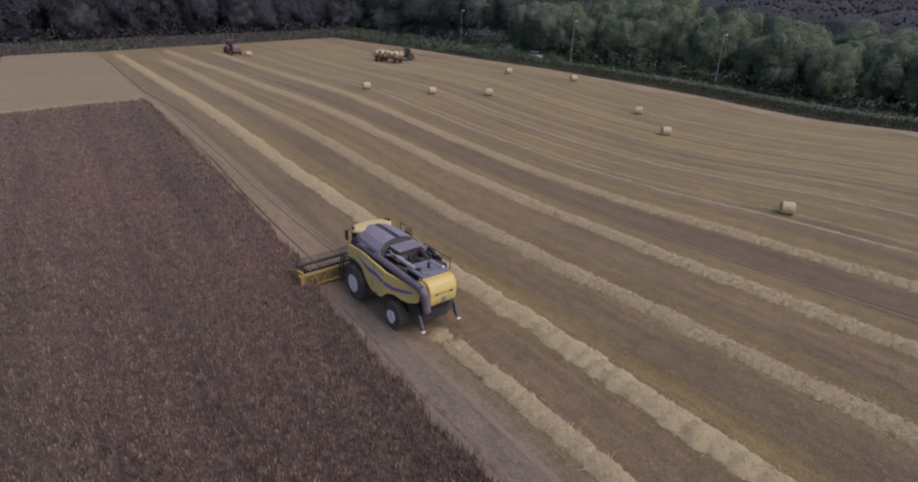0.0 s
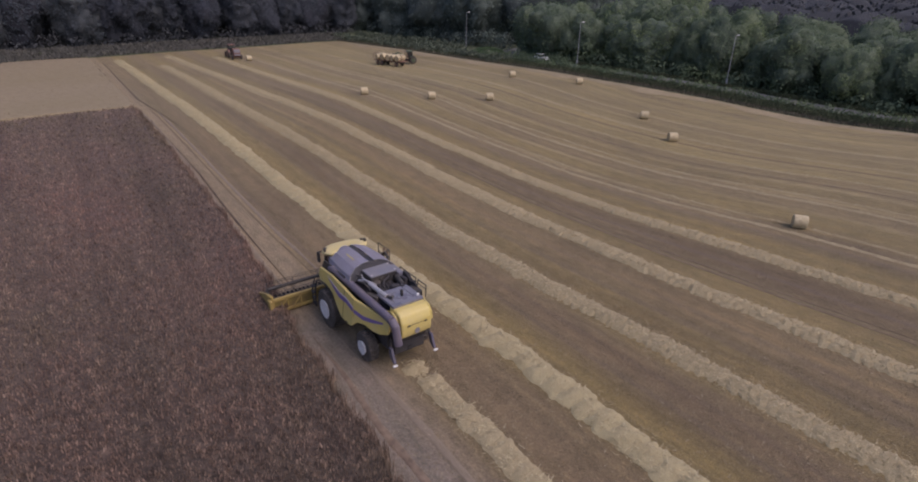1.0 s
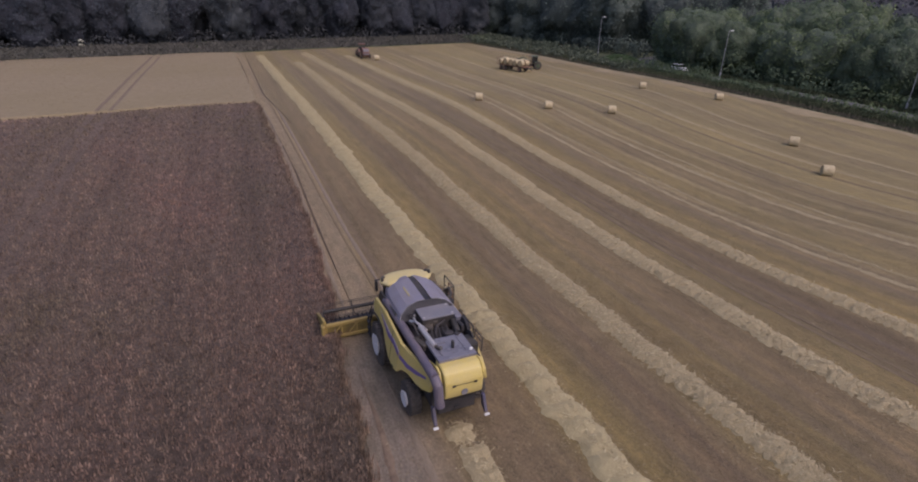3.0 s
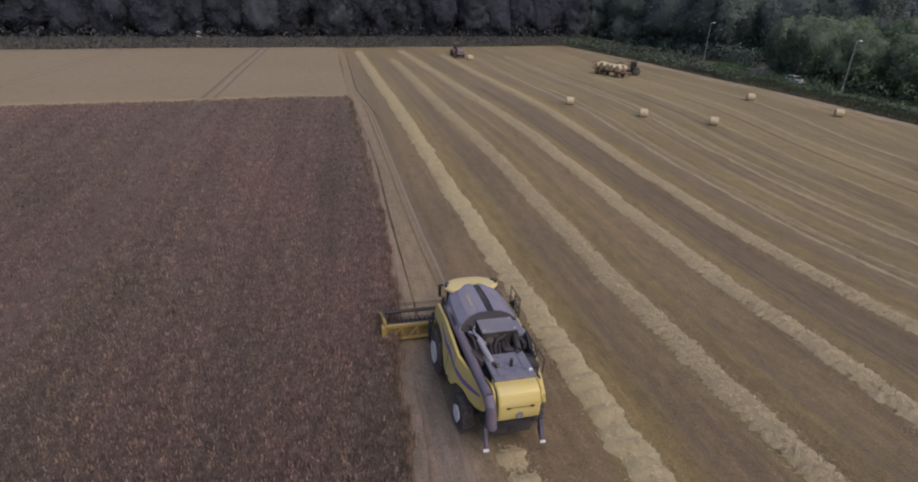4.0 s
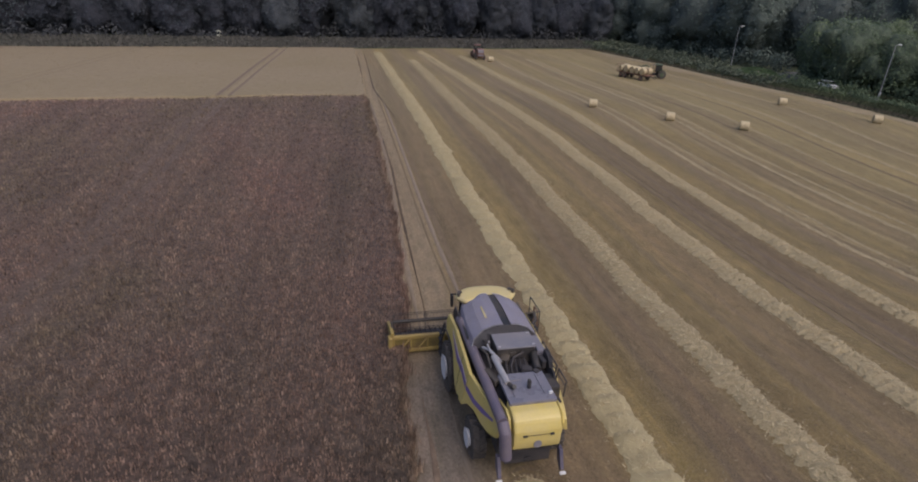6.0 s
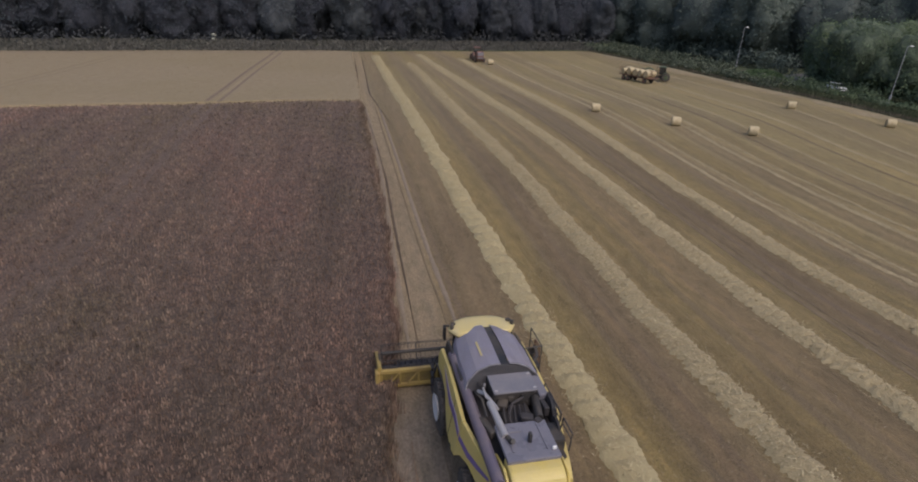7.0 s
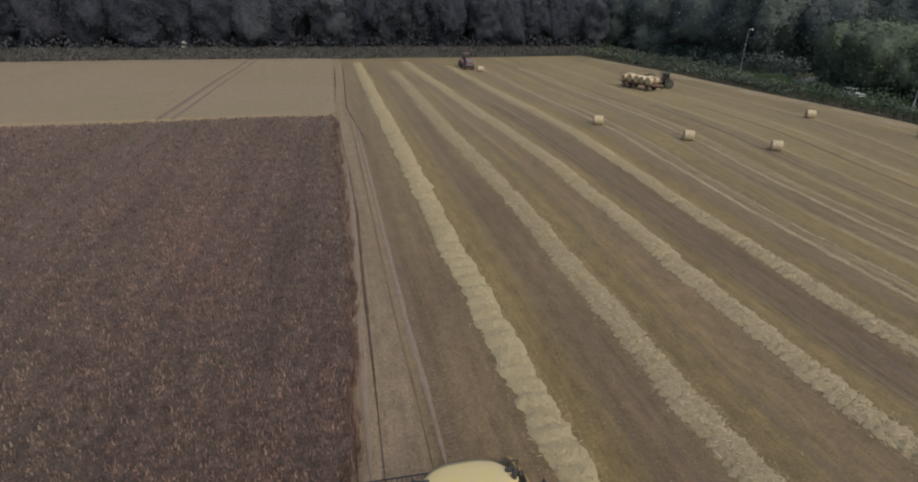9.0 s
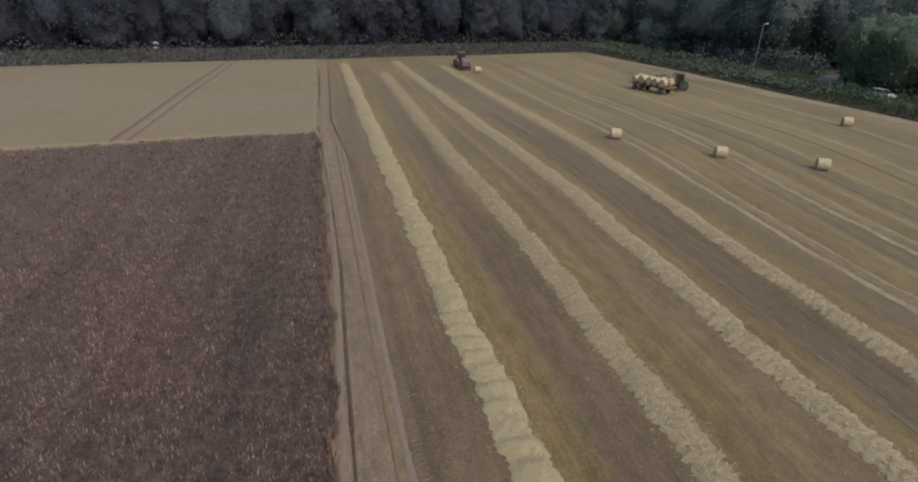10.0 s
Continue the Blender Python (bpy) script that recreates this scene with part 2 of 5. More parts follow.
M_FAINT = grained("half_grown_rut", (0.195, 0.15, 0.088), (0.235, 0.184, 0.11), 2.0, 0.95, relief=0.03)
M_RUTDARK = grained("pressed_soil", (0.05, 0.036, 0.028), (0.14, 0.10, 0.06), 1.3, 0.95, stretch=(1, 0.3, 1), relief=0.03)
M_RUTPALE = grained("pale_pressed_straw", (0.175, 0.136, 0.095), (0.23, 0.181, 0.128), 7.0, 0.95, stretch=(1, 0.3, 1), relief=0.03)
M_GRASS = grained("verge_grass", (0.036, 0.05, 0.021), (0.078, 0.09, 0.041), 1.6, 0.95, relief=0.08, dirt=(0.055, 0.064, 0.034), dirt_scale=0.15)
M_GRASSBLADE = bladed("rough_grass", [(0, (0.035, 0.05, 0.02)), (0.6, (0.07, 0.085, 0.04)), (1, (0.10, 0.108, 0.055))], [(0.3, (0.7, 0.7, 0.6)), (0.7, (1, 1, 0.9))], 0.1)
M_BANK = bladed("bank_weeds", [(0, (0.072, 0.071, 0.064)), (0.6, (0.098, 0.094, 0.083)), (1, (0.125, 0.116, 0.1))], [(0.3, (0.7, 0.75, 0.6)), (0.7, (1, 0.95, 0.9))], 0.08)
M_ROAD = grained("asphalt", (0.09, 0.09, 0.094), (0.13, 0.125, 0.125), 5.0, 0.9, relief=0.01, dirt=(0.09, 0.085, 0.08), dirt_scale=0.3)
M_LEAF = bladed("broad_leaves", [(0, (0.084, 0.117, 0.068)), (0.5, (0.121, 0.163, 0.093)), (1, (0.165, 0.212, 0.117))], [(0.35, (0.8, 0.85, 0.85)), (0.5, (1, 1, 1)), (0.65, (1.2, 1.18, 0.95))], 0.16, patch_mix=1.0, glow_through=0.3, each=[(0, (0.84, 0.87, 0.92)), (0.5, (1, 1, 1)), (1, (1.14, 1.13, 0.98))])
# Far bank leaves: distance haze is put into the colour, bluish and lifted.
M_LEAFDARK = bladed("hazy_dark_leaves", [(0, (0.047, 0.053, 0.061)), (0.5, (0.067, 0.077, 0.085)), (1, (0.09, 0.104, 0.107))], [(0.35, (0.72, 0.78, 0.85)), (0.65, (1.25, 1.25, 1.2))], 0.1, patch_mix=1.0, glow_through=0.3, each=[(0, (0.62, 0.62, 0.72)), (0.7, (0.9, 0.9, 0.98)), (1, (1.4, 1.45, 1.35))])
M_BARK = grained("bark", (0.05, 0.042, 0.035), (0.11, 0.09, 0.075), 6.0, 0.95, stretch=(1, 1, 0.2), relief=0.05)
M_BALE = grained("baled_straw", (0.36, 0.29, 0.17), (0.56, 0.475, 0.30), 12.0, 0.85, stretch=(0.4, 1, 1), relief=0.03, dirt=(0.45, 0.35, 0.2), dirt_scale=1.5)
M_BALEEND = grained("bale_end", (0.30, 0.23, 0.13), (0.48, 0.39, 0.23), 14.0, 0.9, relief=0.04)
M_YELLOW = paint("yellow_paint", (0.545, 0.43, 0.125), 0.32, (0.47, 0.40, 0.25), 0.4)
M_ROOF = paint("pale_yellow_paint", (0.57, 0.46, 0.19), 0.55, (0.50, 0.44, 0.30), 0.6)
M_DECK = paint("dark_grey_deck", (0.15, 0.147, 0.175), 0.2, (0.30, 0.27, 0.27), 0.3)
M_HEADER = paint("dusty_worn_yellow", (0.36, 0.26, 0.07), 0.6, (0.24, 0.165, 0.08), 0.8)
M_HEADBACK = paint("worn_ochre_sheet", (0.25, 0.185, 0.05), 0.7, (0.13, 0.09, 0.05), 0.9)
M_GREY = paint("grey_cover", (0.42, 0.40, 0.48), 0.42, (0.42, 0.37, 0.33), 0.35)
M_ARCH = paint("black_sheet", (0.05, 0.05, 0.06), 0.45, (0.2, 0.17, 0.15), 0.3)
M_LIGHTGREY = paint("light_grey_panel", (0.165, 0.16, 0.18), 0.45, (0.42, 0.37, 0.33), 0.3)
M_BLACK = paint("black_plastic", (0.02, 0.02, 0.022), 0.5, amount=0.25)
M_DARK = paint("dark_machinery", (0.022, 0.021, 0.024), 0.6, (0.16, 0.13, 0.11), 0.3)
M_AUGER = paint("dark_grey_tube", (0.115, 0.098, 0.132), 0.5, amount=0.25)
M_STRIPE = paint("violet_decal", (0.15, 0.10, 0.27), 0.4, amount=0.15)
M_LAVENDER = paint("lavender_decal", (0.55, 0.48, 0.62), 0.4, amount=0.15)
M_SILVER = paint("bright_steel", (0.5, 0.48, 0.48), 0.3, amount=0.35, metal=0.5)
M_TYRE = grained("tyre_rubber", (0.04, 0.035, 0.031), (0.08, 0.069, 0.06), 9.0, 0.9, dirt=(0.15, 0.12, 0.10), dirt_scale=1.5, dirt_amount=0.8)
M_RIM = paint("white_rim", (0.62, 0.62, 0.64), 0.4, amount=0.25)
M_BLUEGREY = paint("blue_grey_vane", (0.05, 0.048, 0.095), 0.45, amount=0.3)
M_WHITE = paint("white_plate", (0.7, 0.7, 0.7), 0.5, amount=0.2)
M_RED = paint("red_lamp", (0.4, 0.03, 0.02), 0.3, amount=0.1)
M_GREEN = paint("green_paint", (0.035, 0.07, 0.03), 0.4, amount=0.35)
M_RUST = paint("brown_trailer_paint", (0.16, 0.075, 0.045), 0.6, amount=0.4)
M_BALERRED = paint("red_brown_paint", (0.13, 0.05, 0.042), 0.5, amount=0.4)
M_GALV = paint("galvanised_steel", (0.33, 0.34, 0.35), 0.5, amount=0.1, metal=0.4)
M_GLASS, nt_, b_ = nodes_of("tinted_glass", 0.08)
b_.inputs["Base Color"].default_value = (0.012, 0.014, 0.016, 1)
b_.inputs["Specular IOR Level"].default_value = 0.7


def leafage(name, dark, mid, light, each):
    """The closed mass of a crown, with leaf-sized relief and tone, darkened as shade between leaves."""
    m, nt, b = nodes_of(name, 0.9)
    fine = noise_tex(nt, 4.0, detail=4.0, rough=0.7)
    col = ramp(nt, fine, [(0.32, dark), (0.5, mid), (0.68, light)])
    info = node(nt, "ShaderNodeObjectInfo")
    col = mix(nt, 1.0, col, ramp(nt, info.outputs["Random"], each), "MULTIPLY")
    nt.links.new(col, b.inputs["Base Color"])
    bump(nt, b, fine, 0.8, 0.25)
    return m


# Darker than the leaf clumps: shade between them is put into the colour.
M_MASS = leafage("shaded_broad_leaf_mass", (0.064, 0.085, 0.057), (0.087, 0.114, 0.074), (0.115, 0.145, 0.089), [(0, (0.84, 0.87, 0.92)), (0.5, (1, 1, 1)), (1, (1.14, 1.13, 0.98))])
M_MASSDARK = leafage("hazy_dark_leaf_mass", (0.03, 0.033, 0.04), (0.04, 0.044, 0.051), (0.05, 0.056, 0.061), [(0, (0.62, 0.62, 0.72)), (0.7, (0.9, 0.9, 0.98)), (1, (1.4, 1.45, 1.35))])
# Near-black roof of crowns: shade among far trees is put into the colour.
M_MASSFAR = leafage("shaded_far_leaf_mass", (0.018, 0.019, 0.023), (0.024, 0.026, 0.030), (0.032, 0.035, 0.037), [(0, (1, 1, 1)), (1, (1, 1, 1))])
M_MASSMID = leafage("shade_toned_leaf_mass", (0.046, 0.058, 0.053), (0.062, 0.077, 0.069), (0.08, 0.099, 0.086), [(0, (0.9, 0.9, 0.94)), (0.6, (1, 1, 1.0)), (1, (1.12, 1.14, 1.06))])
M_LEAFFAR = bladed("shade_dark_far_leaves", [(0, (0.032, 0.034, 0.038)), (1, (0.052, 0.057, 0.059))])
M_MARGIN = bladed("margin_grass", [(0, (0.06, 0.058, 0.036)), (1, (0.14, 0.118, 0.078))])
# Darker, bluer copy of the broad leaves: shade and haze put into colour.
M_LEAFMID = bladed("shade_toned_leaves", [(0, (0.072, 0.092, 0.08)), (0.5, (0.105, 0.132, 0.112)), (1, (0.142, 0.175, 0.142))], [(0.35, (0.78, 0.82, 0.88)), (0.65, (1.2, 1.2, 1.12))], 0.12, patch_mix=1.0, glow_through=0.3, each=[(0, (0.9, 0.9, 0.94)), (0.6, (1, 1, 1.0)), (1, (1.12, 1.14, 1.06))])
M_STRAWTHIN = grained("thin_straw_cover", (0.2, 0.155, 0.085), (0.33, 0.265, 0.155), 3.5, 0.9, stretch=(1, 0.4, 1), relief=0.04, dirt=(0.2, 0.155, 0.08), dirt_scale=0.3, dirt_amount=0.9)
M_MOUND = grained("mound_grass", (0.045, 0.075, 0.03), (0.09, 0.13, 0.055), 2.0, 0.95, relief=0.06, dirt=(0.07, 0.085, 0.045), dirt_scale=0.4)
M_GREENGRASS = bladed("lush_grass", [(0, (0.05, 0.085, 0.035)), (1, (0.10, 0.15, 0.065))])


# ---- building helpers ----
def mesh_object(name, bm, material, parent=None, label="", smooth=False):
    me = bpy.data.meshes.new(name)
    if smooth:
        for f in bm.faces:
            f.smooth = True
    bm.to_mesh(me)
    bm.free()
    me.materials.append(material)
    ob = new(name, me)
    ob.parent = parent
    if label:
        tagged(ob, label)
    return ob


def part(name, bm, material, parent, label="", smooth=False):
    return mesh_object(name, bm, material, parent, label, smooth)


def thing(name, label, category, m=None, group="", kind=""):
    ob = new(name)
    if m is not None:
        ob.matrix_basis = m
    return tagged(ob, label, category, group, kind)


def raw_mesh(name, verts, faces, material, parent=None, smooth=False):
    """A mesh object from numpy arrays: verts (n,3), faces (m,3) or (m,4)."""
    me = bpy.data.meshes.new(name)
    n, k = faces.shape
    me.vertices.add(len(verts))
    me.vertices.foreach_set("co", np.asarray(verts, np.float32).ravel())
    me.loops.add(n * k)
    me.loops.foreach_set("vertex_index", np.asarray(faces, np.int32).ravel())
    me.polygons.add(n)
    me.polygons.foreach_set("loop_start", np.arange(0, n * k, k, dtype=np.int32))
    me.polygons.foreach_set("loop_total", np.full(n, k, np.int32))
    if smooth:
        me.polygons.foreach_set("use_smooth", np.ones(n, bool))
    me.update(calc_edges=True)
    me.validate()
    me.materials.append(material)
    ob = new(name, me)
    ob.parent = parent
    return ob


def box(sx, sy, sz, at=(0, 0, 0), bevel=0.03, segs=2, rot=None, bm=None, taper=None):
    """A bevelled block centred on at. taper: the top's size in x and y against the bottom's."""
    one = bmesh.new()
    bmesh.ops.create_cube(one, size=1.0)
    for v in one.verts:
        k = taper if taper and v.co.z > 0 else (1, 1)
        v.co = Vector((v.co.x * sx * k[0], v.co.y * sy * k[1], v.co.z * sz))
    if bevel:
        bmesh.ops.bevel(one, geom=one.edges[:], offset=min(bevel, 0.45 * min(sx, sy, sz)), segments=segs, affect="EDGES", profile=0.6)
    m = Matrix.Translation(at) @ (pose(0, 0, 0, *rot) if rot else Matrix.Identity(4))
    one.transform(m)
    return merge(bm, one)


def merge(bm, one):
    if bm is None:
        return one
    me = bpy.data.meshes.new("tmp")
    one.to_mesh(me)
    one.free()
    bm.from_mesh(me)
    bpy.data.meshes.remove(me)
    return bm


def rod(a, b, r, r2=None, n=10, bm=None):
    """A capped tube from a to b."""
    a, b = Vector(a), Vector(b)
    one = bmesh.new()
    bmesh.ops.create_cone(one, cap_ends=True, segments=n, radius1=r, radius2=r if r2 is None else r2, depth=(b - a).length)
    one.transform(Matrix.Translation((a + b) / 2) @ (b - a).to_track_quat("Z", "Y").to_matrix().to_4x4())
    return merge(bm, one)


def pipe(points, r, n=10, bm=None):
    for a, b in zip(points, points[1:]):
        bm = rod(a, b, r, n=n, bm=bm)
    for p in points[1:-1]:
        one = bmesh.new()
        bmesh.ops.create_uvsphere(one, u_segments=n, v_segments=6, radius=r)
        one.transform(Matrix.Translation(p))
        bm = merge(bm, one)
    return bm


def slab(profile, x0, x1, bevel=0.03, bm=None):
    """A profile in (y, z) stretched from x0 to x1, with rounded edges."""
    one = bmesh.new()
    a = [one.verts.new((x0, y, z)) for y, z in profile]
    c = [one.verts.new((x1, y, z)) for y, z in profile]
    n = len(profile)
    one.faces.new(a)
    one.faces.new(c[::-1])
    for i in range(n):
        one.faces.new((a[(i + 1) % n], a[i], c[i], c[(i + 1) % n]))
    bmesh.ops.recalc_face_normals(one, faces=one.faces[:])
    if bevel:
        bmesh.ops.bevel(one, geom=one.edges[:], offset=bevel, segments=2, affect="EDGES", profile=0.6)
    return merge(bm, one)


def lathe(profile, n=28, axis="X", bm=None, at=(0, 0, 0)):
    """Rings of (along, radius) round an axis."""
    one = bmesh.new()
    rings = []
    for s, r in profile:
        ring = []
        for i in range(n):
            t = 2 * math.pi * i / n
            c = (s, r * math.cos(t), r * math.sin(t)) if axis == "X" else (r * math.cos(t), r * math.sin(t), s)
            ring.append(one.verts.new(c))
        rings.append(ring)
    for p, q in zip(rings, rings[1:]):
        for i in range(n):
            one.faces.new((p[i], p[(i + 1) % n], q[(i + 1) % n], q[i]))
    one.faces.new(rings[0][::-1])
    one.faces.new(rings[-1])
    bmesh.ops.recalc_face_normals(one, faces=one.faces[:])
    one.transform(Matrix.Translation(at))
    return merge(bm, one)


RNG = np.random.default_rng(7)


def step(a, b, v):
    v = np.clip((v - a) / (b - a), 0, 1)
    return v * v * (3 - 2 * v)


def ground_z(x, y):
    """The lie of the land: flat round the machine, swelling gently towards the far end and the road."""
    x, y = np.asarray(x, float), np.asarray(y, float)
    away = step(38, 82, y)
    return -0.45 + 2.2 * away + 0.8 * step(28, 60, x) * (1 - away) + 0.05 * np.sin(0.21 * x + 0.4) * np.sin(0.17 * y)


def gz(x, y):
    return float(ground_z(x, y))


def sheet(xs, ys, z):
    """Vertices and quads of a grid."""
    gx, gy = np.meshgrid(xs, ys)
    v = np.stack([gx, gy, z(gx, gy)], -1).reshape(-1, 3)
    i = np.arange(len(v)).reshape(gx.shape)
    f = np.stack([i[:-1, :-1], i[:-1, 1:], i[1:, 1:], i[1:, :-1]], -1).reshape(-1, 4)
    return v, f


def blades(px, py, pz, height, width, lean=0.3, up=(0.0, 0.0)):
    """One thin triangle a blade, standing at each place, turned and leaning by chance."""
    n = len(px)
    a = RNG.uniform(0, 2 * np.pi, n)
    d = RNG.uniform(0, 2 * np.pi, n)
    h = height * RNG.uniform(0.6, 1.25, n)
    w = width * RNG.uniform(0.6, 1.3, n) / 2
    l = lean * h * RNG.uniform(0, 1, n)
    p = np.stack([px, py, pz], -1)
    s = np.stack([np.cos(a) * w, np.sin(a) * w, 0 * w], -1)
    t = np.stack([np.cos(d) * l + up[0], np.sin(d) * l + up[1], h], -1)
    v = np.stack([p - s, p + s, p + t + 0.45 * s, p + t - 0.45 * s], 1).reshape(-1, 3)
    f = np.arange(4 * n).reshape(n, 4)
    return v, f


def scatter(n, x0, x1, y0, y1):
    return RNG.uniform(x0, x1, n), RNG.uniform(y0, y1, n)


YC = 28.7          # the combine's tail
XC = 13.15

# ---- the land ----
# the lines that the field is worked in: the crop's edge and the straw swaths, as x along y
LINE_Y = np.array([-30, 0, 15, 20, 27, 33, 40, 47, 52, 57, 62, 68, 76, 89, 104, 128, 160])
CROP_X = np.array([10.6, 10.4, 10.2, 10.1, 9.95, 9.9, 9.95, 9.95, 9.75, 9.4, 9.1, 8.75, 8.1, 7.4, 6.7, 5.4, 3.8])
SWATH_X = [np.array([19.3, 18.5, 18.2, 18.0, 17.7, 17.3, 16.8, 16.25, 15.6, 15.1, 14.6, 14.0, 13.3, 12.3, 11.4, 9.8, 7.8]),
           np.array([27.8, 25.8, 25.0, 24.4, 23.6, 23.1, 22.5, 22.1, 21.6, 21.05, 20.4, 19.6, 18.4, 17.5, 16.6, 14.9, 12.8]),
           np.array([36.0, 33.2, 31.8, 31.3, 30.2, 29.6, 28.8, 28.1, 27.6, 27.0, 26.3, 25.5, 24.1, 22.5, 20.9, 18.5, 15.3]),
           np.array([45.5, 41.6, 39.2, 38.4, 37.3, 36.0, 34.7, 33.8, 33.2, 32.6, 31.9, 31.3, 30.3, 28.9, 27.3, 25.3, 22.5])]


def line_x(k, y):
    """x of the crop's edge (0) or of a swath (1 to 4) at y, with the corners of the line smoothed."""
    line = CROP_X if k == 0 else SWATH_X[k - 1]
    return sum(np.interp(np.asarray(y, float) + d, LINE_Y, line) for d in (-4, -2, 0, 2, 4)) / 5


def across(x, y):
    """Metres across the working direction: the swaths lie at even steps, however the lines bend."""
    at = np.array([10.85, 17.4, 24.4, 30.6, 37.3])
    lines = np.array([line_x(k, y) for k in range(5)])
    out = np.where(x < lines[0], at[0] + x - lines[0], at[4] + (x - lines[4]) * (at[4] - at[3]) / (lines[4] - lines[3]))
    for k in range(4):
        u = (x - lines[k]) / (lines[k + 1] - lines[k])
        out = np.where((u >= 0) & (u < 1), at[k] + u * (at[k + 1] - at[k]), out)
    return out


xs = np.concatenate([[-2500, -1200, -600, -300, -150], np.arange(-90, 130, 1.5), [140, 160, 200, 300, 600, 1200, 2500]])
ys = np.concatenate([[-2500, -1200, -600, -300, -100, -50], np.arange(-25, 205, 1.5), [215, 240, 300, 600, 1200, 2500]])
v, f = sheet(xs, ys, ground_z)
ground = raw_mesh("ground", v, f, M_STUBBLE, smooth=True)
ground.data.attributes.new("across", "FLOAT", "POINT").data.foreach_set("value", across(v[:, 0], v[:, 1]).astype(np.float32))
tagged(ground, "stubble field of cut straw-coloured stalks on brown soil", "ground", kind="structure")
rr = 3 + 58 * RNG.uniform(0, 1, 130000) ** 1.4
aa = RNG.uniform(radians(-12), radians(100), len(rr))
px, py = 11 + rr * np.cos(aa), 6 + rr * np.sin(aa)
keep = px > line_x(0, py) + np.where(py > YC, 3.0, 0.2)
px, py = px[keep], py[keep]
v, f = blades(px, py, ground_z(px, py) - 0.01, 0.06, 0.022 + 0.0002 * np.hypot(px - 11, py - 6), 2.2)
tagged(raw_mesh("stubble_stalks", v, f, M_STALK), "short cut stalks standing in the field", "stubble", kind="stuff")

rr = 4 + 70 * RNG.uniform(0, 1, 5000) ** 1.2
aa = RNG.uniform(radians(-12), radians(95), len(rr))
px, py = 12 + rr * np.cos(aa), 6 + rr * np.sin(aa)
v, f = blades(px, py, ground_z(px, py) + 0.04, 0.025, 0.035, 9.0)
tagged(raw_mesh("scattered_straw", v, f, bladed("scattered_straw", [(0, (0.24, 0.19, 0.12)), (1, (0.38, 0.315, 0.205))])), "loose pale stalks scattered over the stubble", "straw", kind="stuff")



def crop_edge(y):
    return line_x(0, y) - 0.35 + 0.3 * step(YC + 6.6, YC + 7.6, y) + 0.12 * np.sin(y * 1.3) + 0.08 * np.sin(y * 3.7)


def crop_end(x):
    return 81.8 + (x - 7.5) * 0.17


# dark ripe crop: a rough canopy, toned as the shaded gaps, and its upright stems
cx, cy = np.meshgrid(np.linspace(0, 1, 170), np.linspace(0, 1, 260))
top_y = -30 + cy * 118
left = -120.0
ex = left + (crop_edge(top_y) - left) * (1 - (1 - cx) ** 1.6)
ey = np.minimum(top_y, crop_end(ex))
bumpy = 0.06 * np.sin(ex * 2.3 + ey * 1.1) + 0.05 * np.sin(ey * 2.9 - ex * 0.7)
ez = ground_z(ex, ey) + 0.44 + 0.12 * bumpy
rim = (cx > 0.999) | (top_y > crop_end(ex))
ez = np.where(rim, ground_z(ex, ey) - 0.02, ez)
v = np.stack([ex, ey, ez], -1).reshape(-1, 3)
i = np.arange(len(v)).reshape(ex.shape)
f = np.stack([i[:-1, :-1], i[:-1, 1:], i[1:, 1:], i[1:, :-1]], -1).reshape(-1, 4)
crop = thing("dark_crop", "dense dark brown ripe crop standing uncut", "crop", kind="stuff")
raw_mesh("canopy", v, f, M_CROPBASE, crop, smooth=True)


def crop_stems(n, h):
    """Stems thin out and broaden with their distance from the near corner of the crop."""
    r = 3 + 122 * RNG.uniform(0, 1, n) ** 1.25
    a = RNG.uniform(radians(62), radians(200), n)
    px, py = 9 + r * np.cos(a), 4 + r * np.sin(a)
    rut = np.minimum(np.abs(px + 7.7), np.abs(px + 6.4))
    keep = (px < crop_edge(py)) & (py < crop_end(px)) & ((rut > 0.30) | (RNG.uniform(0, 1, n) < 0.28))
    px, py, r = px[keep], py[keep], r[keep]
    return blades(px, py, ground_z(px, py) + 0.37 + RNG.uniform(-0.05, 0.06, len(px)), h, 0.052 + 0.0005 * r, 0.3)


v, f = crop_stems(740000, 0.2)
raw_mesh("stem", v, f, M_CROP, crop)
py = np.concatenate([RNG.uniform(-5, 82, 9000)])
px = crop_edge(py) + RNG.normal(0, 0.12, len(py))
v, f = blades(px, py, ground_z(px, py), 0.56, 0.045, 0.3)
raw_mesh("edge_stem", v, f, M_CROP, crop)

# pale ripe wheat beyond the dark crop, with tramlines trodden into it
BANK_Y, BANK_K = 133.5, 0.24


def bank_line(x):
    return BANK_Y + BANK_K * np.minimum(x, 56.0)


TRAMS = ((-7.7, 0.0), (-6.4, 0.0), (-31.0, 0.04), (-29.7, 0.04))


def wheat_z(x, y):
    z = ground_z(x, y) + 0.55 + RNG.normal(0, 0.012, np.shape(x))
    for x0, k in TRAMS:
        d = np.abs(x - (x0 + k * (y - 85)))
        z = z - 0.10 * (d < 0.2)
    return z


